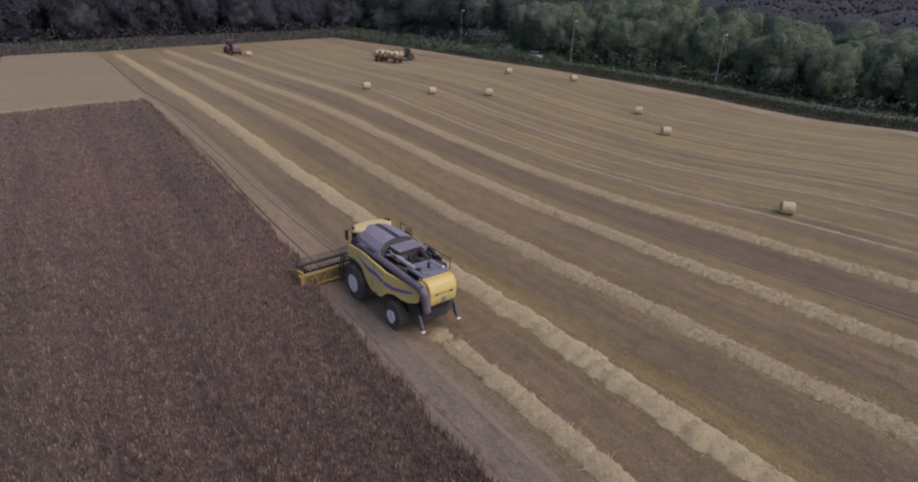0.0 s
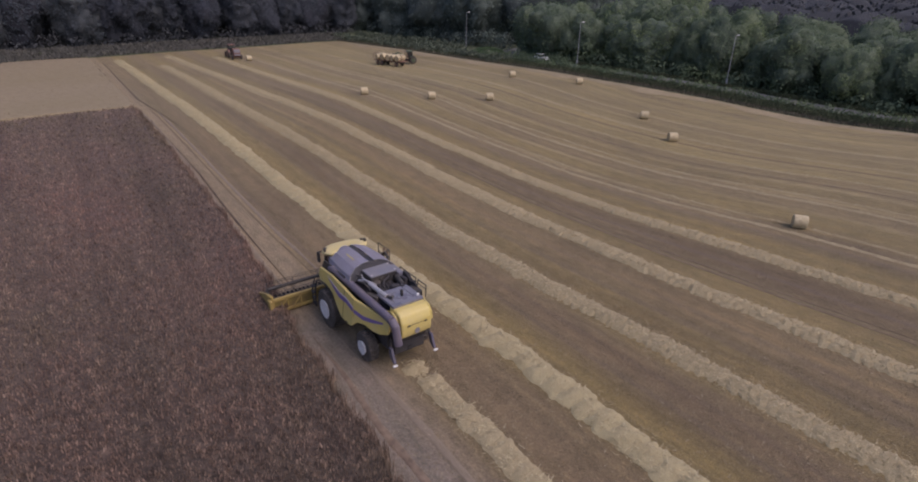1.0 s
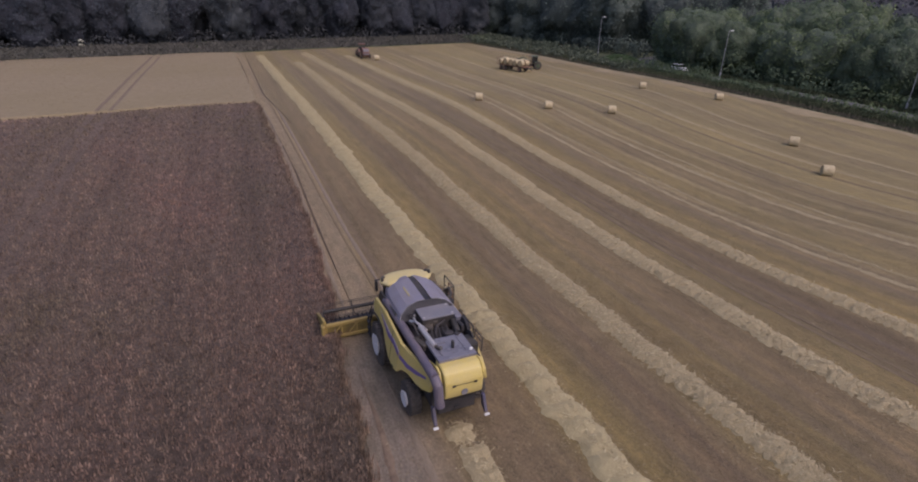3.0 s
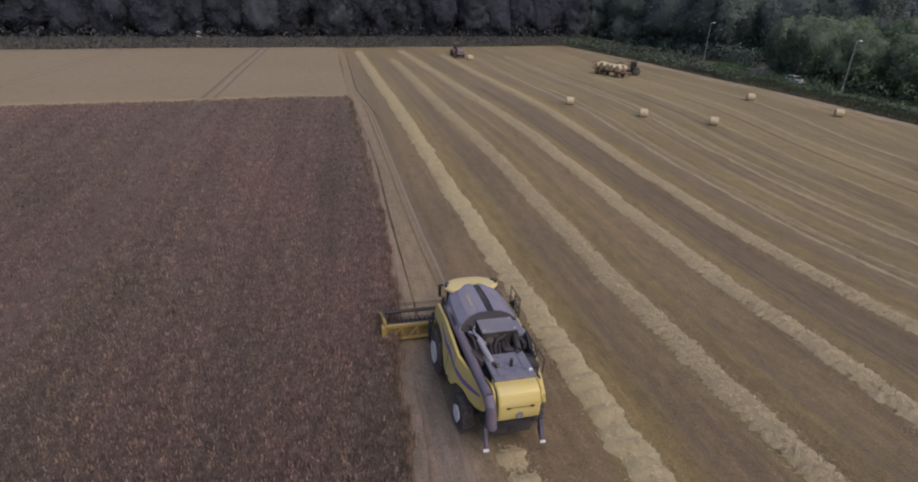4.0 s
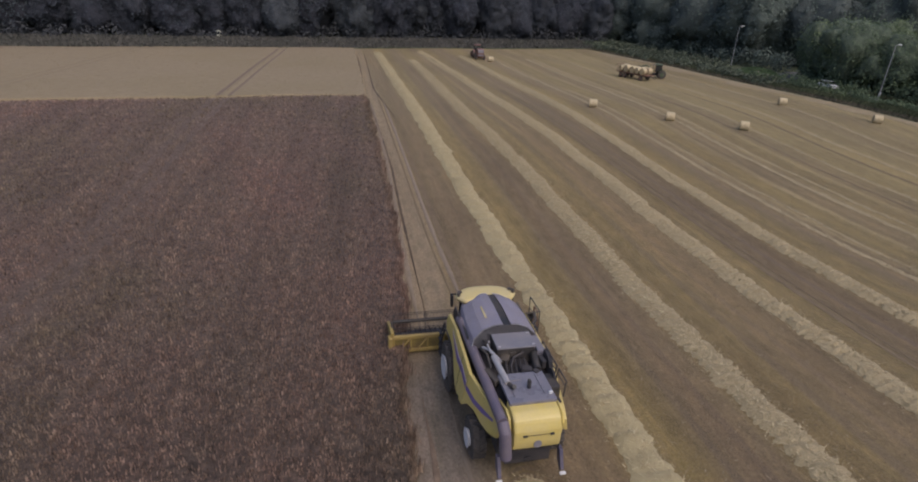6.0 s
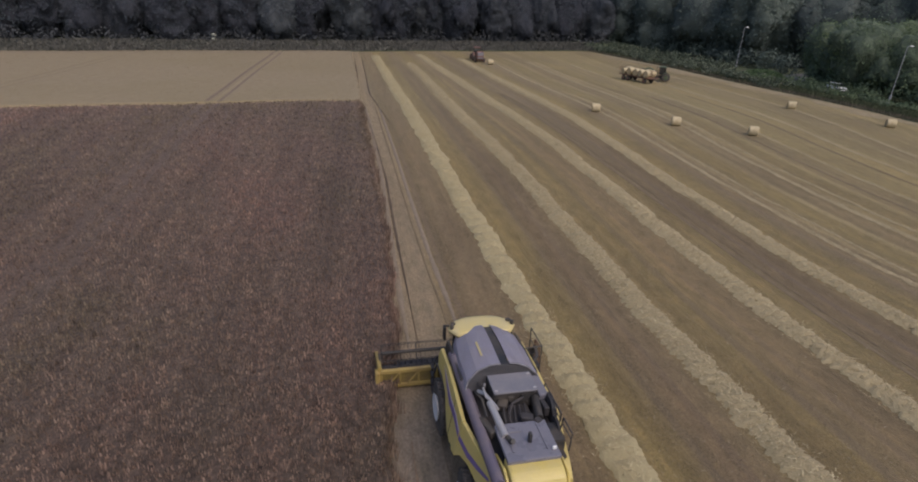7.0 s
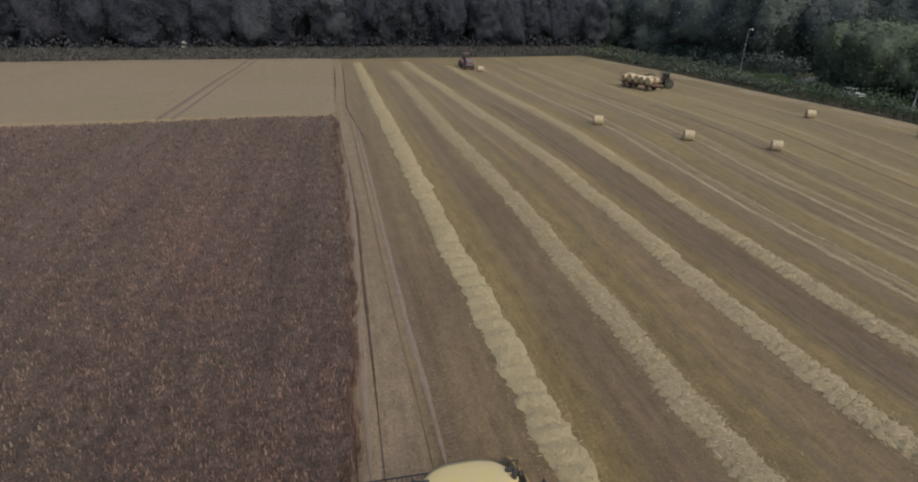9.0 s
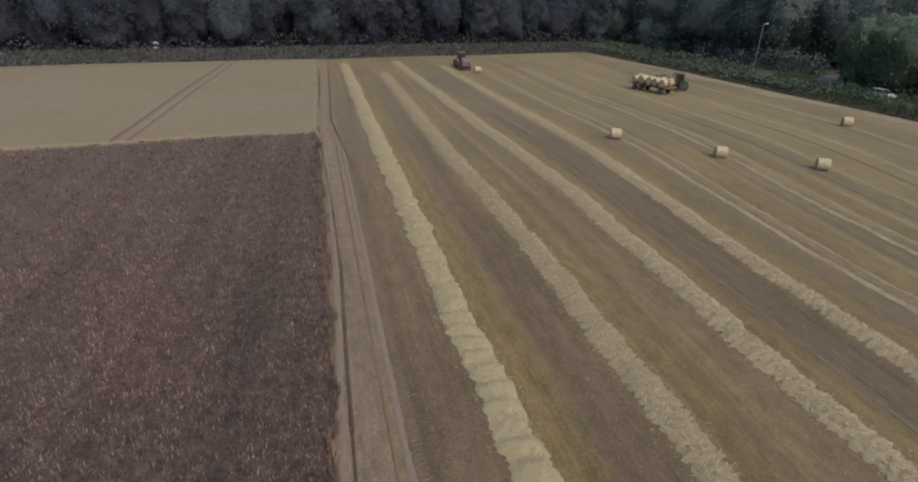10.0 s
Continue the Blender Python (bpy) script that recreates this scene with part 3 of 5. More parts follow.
wx, wv = np.meshgrid(np.concatenate([np.arange(-140, -36, 1.5), np.arange(-36, 0, 0.2), np.linspace(0, 1, 60)]), np.linspace(0, 1, 150))
y0, y1 = crop_end(wx) + 0.02, bank_line(wx) - 3.5
wy = y0 + (y1 - y0) * wv
side = np.arange(wx.shape[1]) >= wx.shape[1] - 60
rim_x = line_x(0, wy) + 0.25 + 0.1 * np.sin(wy * 1.1)
wx = np.where(side[None, :], (wx) * rim_x, wx)
wz = wheat_z(wx, wy)
wz = np.where((wv < 0.001) | (wv > 0.999) | (np.arange(wx.shape[1]) == wx.shape[1] - 1)[None, :], ground_z(wx, wy) - 0.02, wz)
v = np.stack([wx, wy, wz], -1).reshape(-1, 3)
i = np.arange(len(v)).reshape(wx.shape)
f = np.stack([i[:-1, :-1], i[:-1, 1:], i[1:, 1:], i[1:, :-1]], -1).reshape(-1, 4)
wheat = thing("wheat_crop", "pale ripe wheat standing uncut with trodden tramlines", "crop", kind="stuff")
raw_mesh("canopy", v, f, M_WHEAT, wheat)
m_ear = bladed("wheat_ears", [(0, (0.234, 0.182, 0.106)), (1, (0.25, 0.196, 0.115))], [(0.3, (0.9, 0.88, 0.86)), (0.7, (1.04, 1.04, 1.02))], 0.05)
px, py = scatter(60000, -60, 7, 66, 140)
keep = (py > crop_end(px) + 0.3) & (py < bank_line(px) - 3.7) & (px < line_x(0, py) + 0.2)
for x0, k in TRAMS:
    keep &= np.abs(px - (x0 + k * (py - 85))) > 0.4
px, py = px[keep], py[keep]
v, f = blades(px, py, ground_z(px, py) + 0.52, 0.05, 0.10, 1.5)
raw_mesh("ear", v, f, m_ear, wheat)

for x0, k in TRAMS:
    ty = np.linspace(66, 140, 90)
    tx = x0 + k * (ty - 85)
    keep = (ty > crop_end(tx) + 0.4) & (ty < bank_line(tx) - 6.5)
    tx, ty = tx[keep], ty[keep]
    v = np.stack([np.stack([tx - 0.2, ty, ground_z(tx, ty) + 0.53], -1), np.stack([tx + 0.2, ty, ground_z(tx, ty) + 0.53], -1)], 1).reshape(-1, 3)
    i = np.arange(len(v)).reshape(-1, 2)
    tagged(raw_mesh("tramline", v, np.stack([i[:-1, 0], i[:-1, 1], i[1:, 1], i[1:, 0]], -1), M_RUT if x0 > -20 else M_FAINT, wheat), "trodden brown wheel rut")

# wheel ruts along the wheat's headland, below the bank
for off in (5.2, 6.6):
    tx = np.linspace(-110, 2, 160)
    ty = bank_line(tx) - off + 0.25 * np.sin(tx * 0.11 + off)
    v = np.stack([np.stack([tx, ty + k, ground_z(tx, ty) + 0.555], -1) for k in (-0.16, 0.16)], 1).reshape(-1, 3)
    i = np.arange(len(v)).reshape(-1, 2)
    tagged(raw_mesh("tramline", v, np.stack([i[:-1, 0], i[1:, 0], i[1:, 1], i[:-1, 1]], -1), M_RUT, wheat), "trodden brown wheel rut")

# ---- margins: field edge, verge, road ----
EDGE_Y = [-60, 10, 26, 33.4, 42, 57.3, 75, 86, 99, 122, 145, 165, 200, 300]
EDGE_X = [97, 87.5, 84, 81.8, 78.2, 75.8, 70.8, 69.2, 67, 63, 58, 51, 40, 12]


def edge_x(y):
    return np.interp(y, EDGE_Y, EDGE_X)


def strip(name, material, off0, off1, lift, ya, yb, n=140, across=5, ragged=0.0):
    tv, su = np.meshgrid(np.linspace(ya, yb, n), np.linspace(0, 1, across), indexing="ij")
    sx = edge_x(tv) + off0 + (off1 - off0) * su + ragged * (1 - su) * (np.sin(tv * 0.37) + 0.6 * np.sin(tv * 0.93 + 1))
    sz = ground_z(sx, tv) + lift
    v = np.stack([sx, tv, sz], -1).reshape(-1, 3)
    i = np.arange(len(v)).reshape(tv.shape)
    f = np.stack([i[:-1, :-1], i[:-1, 1:], i[1:, 1:], i[1:, :-1]], -1).reshape(-1, 4)
    return raw_mesh(name, v, f, material, smooth=True)


tagged(strip("verge", M_GRASS, 0, 900, 0.03, -60, 260, across=60), "rough dark green grass verge beside the field", "grass", kind="structure")
# the road runs beside the verge, then bends away between the woods
ROAD_Y = np.concatenate([np.linspace(-60, 90, 60), [94, 98, 102, 106, 109, 111.5, 113.5, 115, 116]])
ROAD_X = np.concatenate([edge_x(ROAD_Y[:60]) + 8.4, [77.6, 77.9, 78.1, 78.6, 80.4, 84, 89, 96, 106]])
d = np.stack([np.gradient(ROAD_X), np.gradient(ROAD_Y)], -1)
d /= np.linalg.norm(d, axis=1)[:, None]
v = np.stack([np.stack([ROAD_X + k * d[:, 1], ROAD_Y - k * d[:, 0], ground_z(ROAD_X + k * d[:, 1], ROAD_Y - k * d[:, 0]) + 0.06], -1) for k in (-2.3, -0.8, 0.8, 2.3)], 1).reshape(-1, 3)
i = np.arange(len(v)).reshape(-1, 4)
f = np.stack([i[:-1, :-1], i[:-1, 1:], i[1:, 1:], i[1:, :-1]], -1).reshape(-1, 4)
tagged(raw_mesh("road", v, f, M_ROAD, smooth=True), "narrow grey asphalt road between verge and wood", "road", kind="structure")


def tufts(name, label, n, material, off0, off1, ya, yb, h, w, category="grass"):
    py = RNG.uniform(ya, yb, n)
    px = edge_x(py) + RNG.uniform(off0, off1, n)
    v, f = blades(px, py, ground_z(px, py), h, w, 0.6)
    return tagged(raw_mesh(name, v, f, material), label, category, kind="stuff")


tagged(strip("headland", M_STRAWTHIN, -2.6, 0.5, 0.016, -20, 140, 170, 6, 0.9), "pale trodden straw along the edge of the field", "stubble", kind="structure")
tufts("verge_tufts", "dry brown-green grass along the field margin", 30000, M_MARGIN, 0.2, 3.8, -10, 175, 0.26, 0.15)
tufts("verge_grass_blades", "green grass on the verge beside the road", 70000, M_GRASSBLADE, 1.8, 6.0, -10, 175, 0.42, 0.11)
tufts("road_edge_grass", "dark long grass between the road and the wood", 24000, M_GRASSBLADE, 10.8, 12.6, -10, 98, 0.46, 0.13)


def leaf_quads(c, r, n, size, lo=0.72, hi=1.08, stir=0.4):
    """Leaf clumps spread over a squashed ball, mostly near its skin."""
    d = RNG.normal(size=(n, 3))
    d /= np.linalg.norm(d, axis=1)[:, None]
    k = RNG.uniform(lo, hi, n)[:, None]
    p = np.asarray(c) + d * k * np.asarray(r)
    nrm = d + RNG.normal(scale=stir, size=(n, 3))
    nrm /= np.linalg.norm(nrm, axis=1)[:, None]
    ref = RNG.normal(size=(n, 3))
    u = np.cross(nrm, ref)
    u /= np.linalg.norm(u, axis=1)[:, None]
    w = np.cross(nrm, u)
    s = (size * RNG.uniform(0.5, 1.3, n))[:, None]
    return np.stack([p - u * s, p - w * s * 0.7, p + u * s, p + w * s * 0.7], 1).reshape(-1, 3)


def bushes(name, label, material, spots, size):
    vs = [leaf_quads((x, y, gz(x, y) + h * 0.45), (r, r, h * 0.6), n, size) for x, y, r, h, n in spots]
    v = np.concatenate(vs)
    return tagged(raw_mesh(name, v, np.arange(len(v)).reshape(-1, 4), material), label, "bushes", kind="stuff")


# a grassed mound beside the bend of the road
mx, my = np.meshgrid(np.linspace(-1, 1, 22), np.linspace(-1, 1, 30))
mr = np.sqrt(mx ** 2 + my ** 2)
mz = 1.4 * np.clip(1 - mr ** 2.4, -0.05, 1) + 0.12 * np.sin(mx * 5) * np.sin(my * 4 + 1) * (mr < 0.9)
X, Y = 73.0 + 3.8 * mx, 107.0 + 5.4 * my
v = np.stack([X, Y, ground_z(X, Y) + 0.02 + mz], -1).reshape(-1, 3)
i = np.arange(len(v)).reshape(mx.shape)
f = np.stack([i[:-1, :-1], i[:-1, 1:], i[1:, 1:], i[1:, :-1]], -1).reshape(-1, 4)
mound = thing("grass_mound", "bright green grassed mound beside the road", "mound", kind="stuff")
raw_mesh("earth", v, f, M_MOUND, mound, smooth=True)
aa, rr = RNG.uniform(0, 2 * np.pi, 6000), np.sqrt(RNG.uniform(0, 0.9, 6000))
px, py = 73.2 + 3.6 * rr * np.cos(aa), 106.5 + 5.0 * rr * np.sin(aa)
v, f = blades(px, py, ground_z(px, py) + 1.4 * (1 - rr ** 2.4), 0.24, 0.12, 0.6)
raw_mesh("grass", v, f, M_GREENGRASS, mound)

spots = [(float(edge_x(y)) + 5.4 + RNG.uniform(-0.5, 0.5), y, RNG.uniform(0.6, 0.95), RNG.uniform(0.8, 1.3), 90) for y in np.arange(-8, 101, 0.6)]
spots += [(float(edge_x(y)) + 6.2 + RNG.uniform(-0.4, 0.4), y, RNG.uniform(0.7, 1.0), RNG.uniform(1.6, 2.0), 100) for y in np.arange(86, 101, 0.6)]
bushes("low_hedge", "low dark green hedge between the verge and the road", M_LEAF, spots, 0.13)

# a wild hedge along the far part of the field edge
spots = []
for y in np.arange(98, 162, 0.8):
    for off in (2.4, 4.4):
        r = RNG.uniform(0.5, 1.3)
        spots.append((float(edge_x(y)) + off + RNG.uniform(-1.2, 1.2), y + RNG.uniform(-1, 1), r, r * RNG.uniform(0.9, 1.6), 110))
for y in np.arange(117, 168, 0.8):
    spots.append((float(edge_x(y)) + 10.5 + RNG.uniform(-0.8, 0.8), y, RNG.uniform(0.9, 1.4), RNG.uniform(1.2, 1.9), 110))
m_hedge = bladed("wild_hedge_leaves", [(0, (0.05, 0.065, 0.042)), (0.7, (0.095, 0.115, 0.075)), (0.93, (0.13, 0.14, 0.10)), (1, (0.26, 0.25, 0.19))], [(0.3, (0.6, 0.7, 0.6)), (0.7, (1, 1, 0.95))], 0.15)
bushes("wild_hedge", "straggling grey-green hedge with pale seed heads", m_hedge, spots, 0.16)

# weedy bank at the far end of the field, below the wood
bx = RNG.uniform(-130, 60, 42000)
by = bank_line(bx) + RNG.uniform(0, 9, len(bx))
v, f = blades(bx, by, ground_z(bx, by) + np.minimum((by - bank_line(bx)) * 0.12, 0.9) - 0.1, 0.5, 0.45, 0.8)
tagged(raw_mesh("bank_weeds", v, f, M_BANK), "grey-green weeds on the bank below the wood", "weeds", kind="stuff")
gx, gv = np.meshgrid(np.linspace(-140, 80, 120), np.linspace(0, 1, 14))
gy = bank_line(gx) - 0.5 + gv * 50
gzz = ground_z(gx, gy) + 0.02 + np.minimum(gv * 50 * 0.12, 1.0)
v = np.stack([gx, gy, gzz], -1).reshape(-1, 3)
i = np.arange(len(v)).reshape(gx.shape)
f = np.stack([i[:-1, :-1], i[:-1, 1:], i[1:, 1:], i[1:, :-1]], -1).reshape(-1, 4)
tagged(raw_mesh("bank", v, f, M_GRASS, smooth=True), "low grassy bank below the wood", "bank", kind="structure")


# ---- trees ----
def tree(name, label, material, mass, height, spread, lobes, seed, leaf, per, low=0.15, stir=0.5):
    """A tapered trunk with limbs and a crown of merging, much broken domes, ragged with leaf clumps."""
    r = np.random.default_rng(seed)
    root = thing(name, label, "tree", pose(0, 0, -300))
    bm = rod((0, 0, -0.3), (0.1, 0, height * 0.45), 0.035 * height * 0.6, 0.018 * height * 0.6, 9)
    bm = rod((0.1, 0, height * 0.45), (-0.1, 0.1, height * 0.8), 0.018 * height * 0.6, 0.05, 8, bm)
    mid, tall = height * (low + 0.97) / 2, height * (0.97 - low) / 2
    domes = [(Vector((0, 0, mid)), Vector((spread * 0.8, spread * 0.8, tall * 0.92)), 4)]
    for k in range(lobes):
        a = k * 2.4 + r.uniform(-0.5, 0.5)
        up = r.uniform(-0.7, 0.62)
        size = spread * r.uniform(0.3, 0.5)
        out = spread * math.sqrt(1 - up * up) * r.uniform(0.9, 1.02) - 0.8 * size
        c = Vector((out * math.cos(a), out * math.sin(a), mid + up * tall * 0.9))
        domes.append((c, Vector((size, size, size * r.uniform(0.9, 1.5))), 3))
        if k % 3 == 1:
            bm = rod((0, 0, max(1.0, c.z - spread * 0.5)), tuple(c), 0.09, 0.03, 6, bm)
    off = Vector(r.uniform(-50, 50, 3))
    spots, inner = [], None
    for c, size, cuts in domes:
        b = bmesh.new()
        bmesh.ops.create_icosphere(b, subdivisions=cuts, radius=1.0)
        for w in b.verts:
            way = w.co.copy()
            p = Vector((way.x * size.x, way.y * size.y, way.z * size.z)) + c
            w.co = p + way * (1.5 * noise.noise(p * 0.3 + off) + 0.95 * noise.noise(p * 0.75 + off) + 0.5 * noise.noise(p * 1.7 + off))
        b.normal_update()
        spots += [(w.co.copy(), w.normal.copy()) for w in b.verts if cuts == 3 or r.uniform() < 0.9]
        inner = merge(inner, b)
    n = int(per * spread * height)
    pick = r.integers(0, len(spots), n)
    at = np.array([spots[k][0] for k in pick])
    way = np.array([spots[k][1] for k in pick])
    p = at + way * r.uniform(-0.15, 0.5, n)[:, None] + r.normal(scale=0.3, size=(n, 3))
    nrm = way + np.array([0, 0, 0.3]) + r.normal(scale=stir, size=(n, 3))
    nrm /= np.linalg.norm(nrm, axis=1)[:, None]
    u = np.cross(nrm, r.normal(size=(n, 3)))
    u /= np.linalg.norm(u, axis=1)[:, None]
    w = np.cross(nrm, u)
    s = (leaf * r.uniform(0.5, 1.4, n))[:, None]
    v = np.stack([p - u * s, p - w * s * 0.6, p + u * s, p + w * s * 0.6], 1).reshape(-1, 3)
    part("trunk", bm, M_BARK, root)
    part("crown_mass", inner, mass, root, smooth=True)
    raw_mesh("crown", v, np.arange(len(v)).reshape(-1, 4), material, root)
    return root


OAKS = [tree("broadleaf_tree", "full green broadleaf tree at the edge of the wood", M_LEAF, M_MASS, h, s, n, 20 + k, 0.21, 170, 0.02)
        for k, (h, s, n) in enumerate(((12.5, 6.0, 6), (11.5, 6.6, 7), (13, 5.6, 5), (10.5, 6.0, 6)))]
DARKS = [tree("dark_tree", "tall dark broadleaf tree tinted bluish for haze in the wood behind the field", M_LEAFDARK, M_MASSDARK, h, s, n, 40 + k, 0.25, 95, 0.02, 0.45)
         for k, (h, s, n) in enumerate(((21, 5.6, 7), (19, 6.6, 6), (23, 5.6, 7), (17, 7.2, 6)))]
MIDS = [tree("shaded_tree", "broad green tree in shade-toned leaf colour behind the field corner", M_LEAFMID, M_MASSMID, h, s, n, 60 + k, 0.23, 130, 0.02, 0.5)
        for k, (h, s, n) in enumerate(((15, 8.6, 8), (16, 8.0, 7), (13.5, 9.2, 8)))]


def plant(kinds, x, y, grp, lo=0.85, hi=1.15):
    src = kinds[int(RNG.integers(len(kinds)))]
    k = RNG.uniform(lo, hi)
    t = copy_thing(src, pose(x, y, gz(x, y), 0, 0, RNG.uniform(0, 360)))
    t.scale = (k, k, k * RNG.uniform(0.92, 1.08))
    return tagged(t, group=grp)


# the wood along the road, ending in a great rounded tree at the bend
for off, lo, hi in ((16.6, 0.72, 0.88), (22.5, 0.8, 0.96), (31.0, 0.86, 1.0)):
    for y in np.arange(-12, 96, 6.0):
        yy = y + RNG.uniform(-2.0, 2.0)
        low = 0.87 + 0.13 * float(step(62, 92, yy))
        plant(OAKS, float(edge_x(yy)) + off + RNG.uniform(-1.8, 1.8), yy, "wood along the road", lo * low, hi * low)
for x, y, k in ((84.6, 103.6, 0.98), (83.2, 97.0, 0.9), (90.5, 99.5, 0.78)):
    plant(OAKS, x, y, "wood along the road", 0.96 * k, 1.04 * k)
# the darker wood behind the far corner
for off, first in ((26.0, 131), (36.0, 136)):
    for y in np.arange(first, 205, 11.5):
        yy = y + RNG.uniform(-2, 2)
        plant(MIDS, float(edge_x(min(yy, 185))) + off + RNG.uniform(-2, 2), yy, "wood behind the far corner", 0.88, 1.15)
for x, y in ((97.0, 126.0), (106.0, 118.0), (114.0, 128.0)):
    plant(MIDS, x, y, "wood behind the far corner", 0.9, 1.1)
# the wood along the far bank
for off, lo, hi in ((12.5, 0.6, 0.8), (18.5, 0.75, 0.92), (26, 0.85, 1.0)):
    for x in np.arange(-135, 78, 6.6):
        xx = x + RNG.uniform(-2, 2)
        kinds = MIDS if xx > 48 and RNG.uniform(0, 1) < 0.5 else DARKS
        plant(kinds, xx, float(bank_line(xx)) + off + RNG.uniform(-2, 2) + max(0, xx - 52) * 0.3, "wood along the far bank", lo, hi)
for t in OAKS + DARKS + MIDS:
    for o in (*t.children_recursive, t):
        bpy.data.objects.remove(o)

spots = [(float(edge_x(y)) + 13.0 + RNG.uniform(-1, 1), y, RNG.uniform(1.0, 1.8), RNG.uniform(1.3, 2.8), 130) for y in np.arange(-12, 104, 1.4)]
bushes("wood_edge_shrubs", "dark green shrubs at the edge of the wood", M_LEAF, spots, 0.2)
spots = [(x, float(bank_line(x)) + 9.6 + RNG.uniform(-1, 1), RNG.uniform(1.2, 2.2), RNG.uniform(1.7, 3.8), 150) for x in np.arange(-130, 66, 1.6)]
# The near-black far leaves bring shade below the trees as colour.
bushes("dark_undergrowth", "undergrowth below the far trees, shade in its near-black leaf colour", M_LEAFFAR, spots, 0.24)
spots = [(float(edge_x(y)) + 19 + RNG.uniform(-1.5, 1.5), y, RNG.uniform(1.4, 2.4), RNG.uniform(2.2, 4.2), 190) for y in np.arange(114, 182, 1.5)]
bushes("corner_undergrowth", "green shrubs in shade-toned leaf colour below the corner trees", M_LEAFMID, spots, 0.24)
# Pale clumps added for bright flecks; the tall one stands for a light shaft.
m_pale = bladed("pale_fleck_leaves", [(0, (0.16, 0.17, 0.13)), (0.6, (0.28, 0.28, 0.22)), (1, (0.55, 0.54, 0.44))])
for x, y, r, h in ((-48.7, 130.0, 0.7, 0.9), (-41.6, 131.7, 0.5, 0.7), (-34.7, 133.4, 0.9, 0.9), (-35.7, 133.1, 0.5, 0.6), (-20.2, 136.9, 0.6, 2.6), (13.3, 144.9, 0.4, 0.5)):
    bushes("pale_shrub", "pale leaf clump added for a bright fleck below the dark wood", m_pale, [(x, y, r, h, 60)], 0.2)
# distant woods up to the skyline: a rolling roof of crowns
def far_wood(x0, x1, y0, y1, h0, h1, label):
    nx, ny = int((x1 - x0) / 2.6), int((y1 - y0) / 2.6)
    gx, gy = np.meshgrid(np.linspace(x0, x1, nx), np.linspace(y0, y1, ny))
    lump = np.array([noise.noise(Vector((x * 0.11, y * 0.11, 0))) + 0.5 * noise.noise(Vector((x * 0.3, y * 0.3, 5))) for x, y in zip(gx.ravel(), gy.ravel())]).reshape(gx.shape)
    far = np.maximum((gx - x0) / (x1 - x0) if x0 > 100 else 0 * gx, (gy - y0) / (y1 - y0) if y0 > 150 else 0 * gy)
    z = ground_z(gx, gy) + h0 + (h1 - h0) * far + 2.6 * lump
    rim = np.zeros(gx.shape, bool)
    rim[[0, -1]], rim[:, [0, -1]] = True, True
    z = np.where(rim, ground_z(gx, gy), z)
    v = np.stack([gx, gy, z], -1).reshape(-1, 3)
    i = np.arange(len(v)).reshape(gx.shape)
    wood = thing("distant_wood", label, "woodland", kind="stuff")
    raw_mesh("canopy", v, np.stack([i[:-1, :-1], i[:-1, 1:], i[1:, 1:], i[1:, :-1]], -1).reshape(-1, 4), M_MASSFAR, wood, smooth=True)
    n = int((x1 - x0) * (y1 - y0) * 0.5)
    a, b = RNG.uniform(x0 + 3, x1 - 3, n), RNG.uniform(y0 + 3, y1 - 3, n)
    p = np.stack([a, b, z[((b - y0) / (y1 - y0) * (ny - 1)).astype(int), ((a - x0) / (x1 - x0) * (nx - 1)).astype(int)] + RNG.uniform(-0.6, 0.7, n)], -1)
    q = leaf_quads((0, 0, 0), (0.01, 0.01, 0.01), n, 0.5) + np.repeat(p, 4, 0)
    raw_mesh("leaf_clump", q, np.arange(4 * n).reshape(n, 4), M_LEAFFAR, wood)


far_wood(122, 330, -90, 320, 8.5, 11.0, "dark woodland stretching away beyond the road")
far_wood(-330, 122, 172, 330, 13.0, 20.0, "dark woodland rising behind the bank")
far_wood(-330, -138, 40, 172, 12.0, 14.0, "dark woodland beyond the crop")


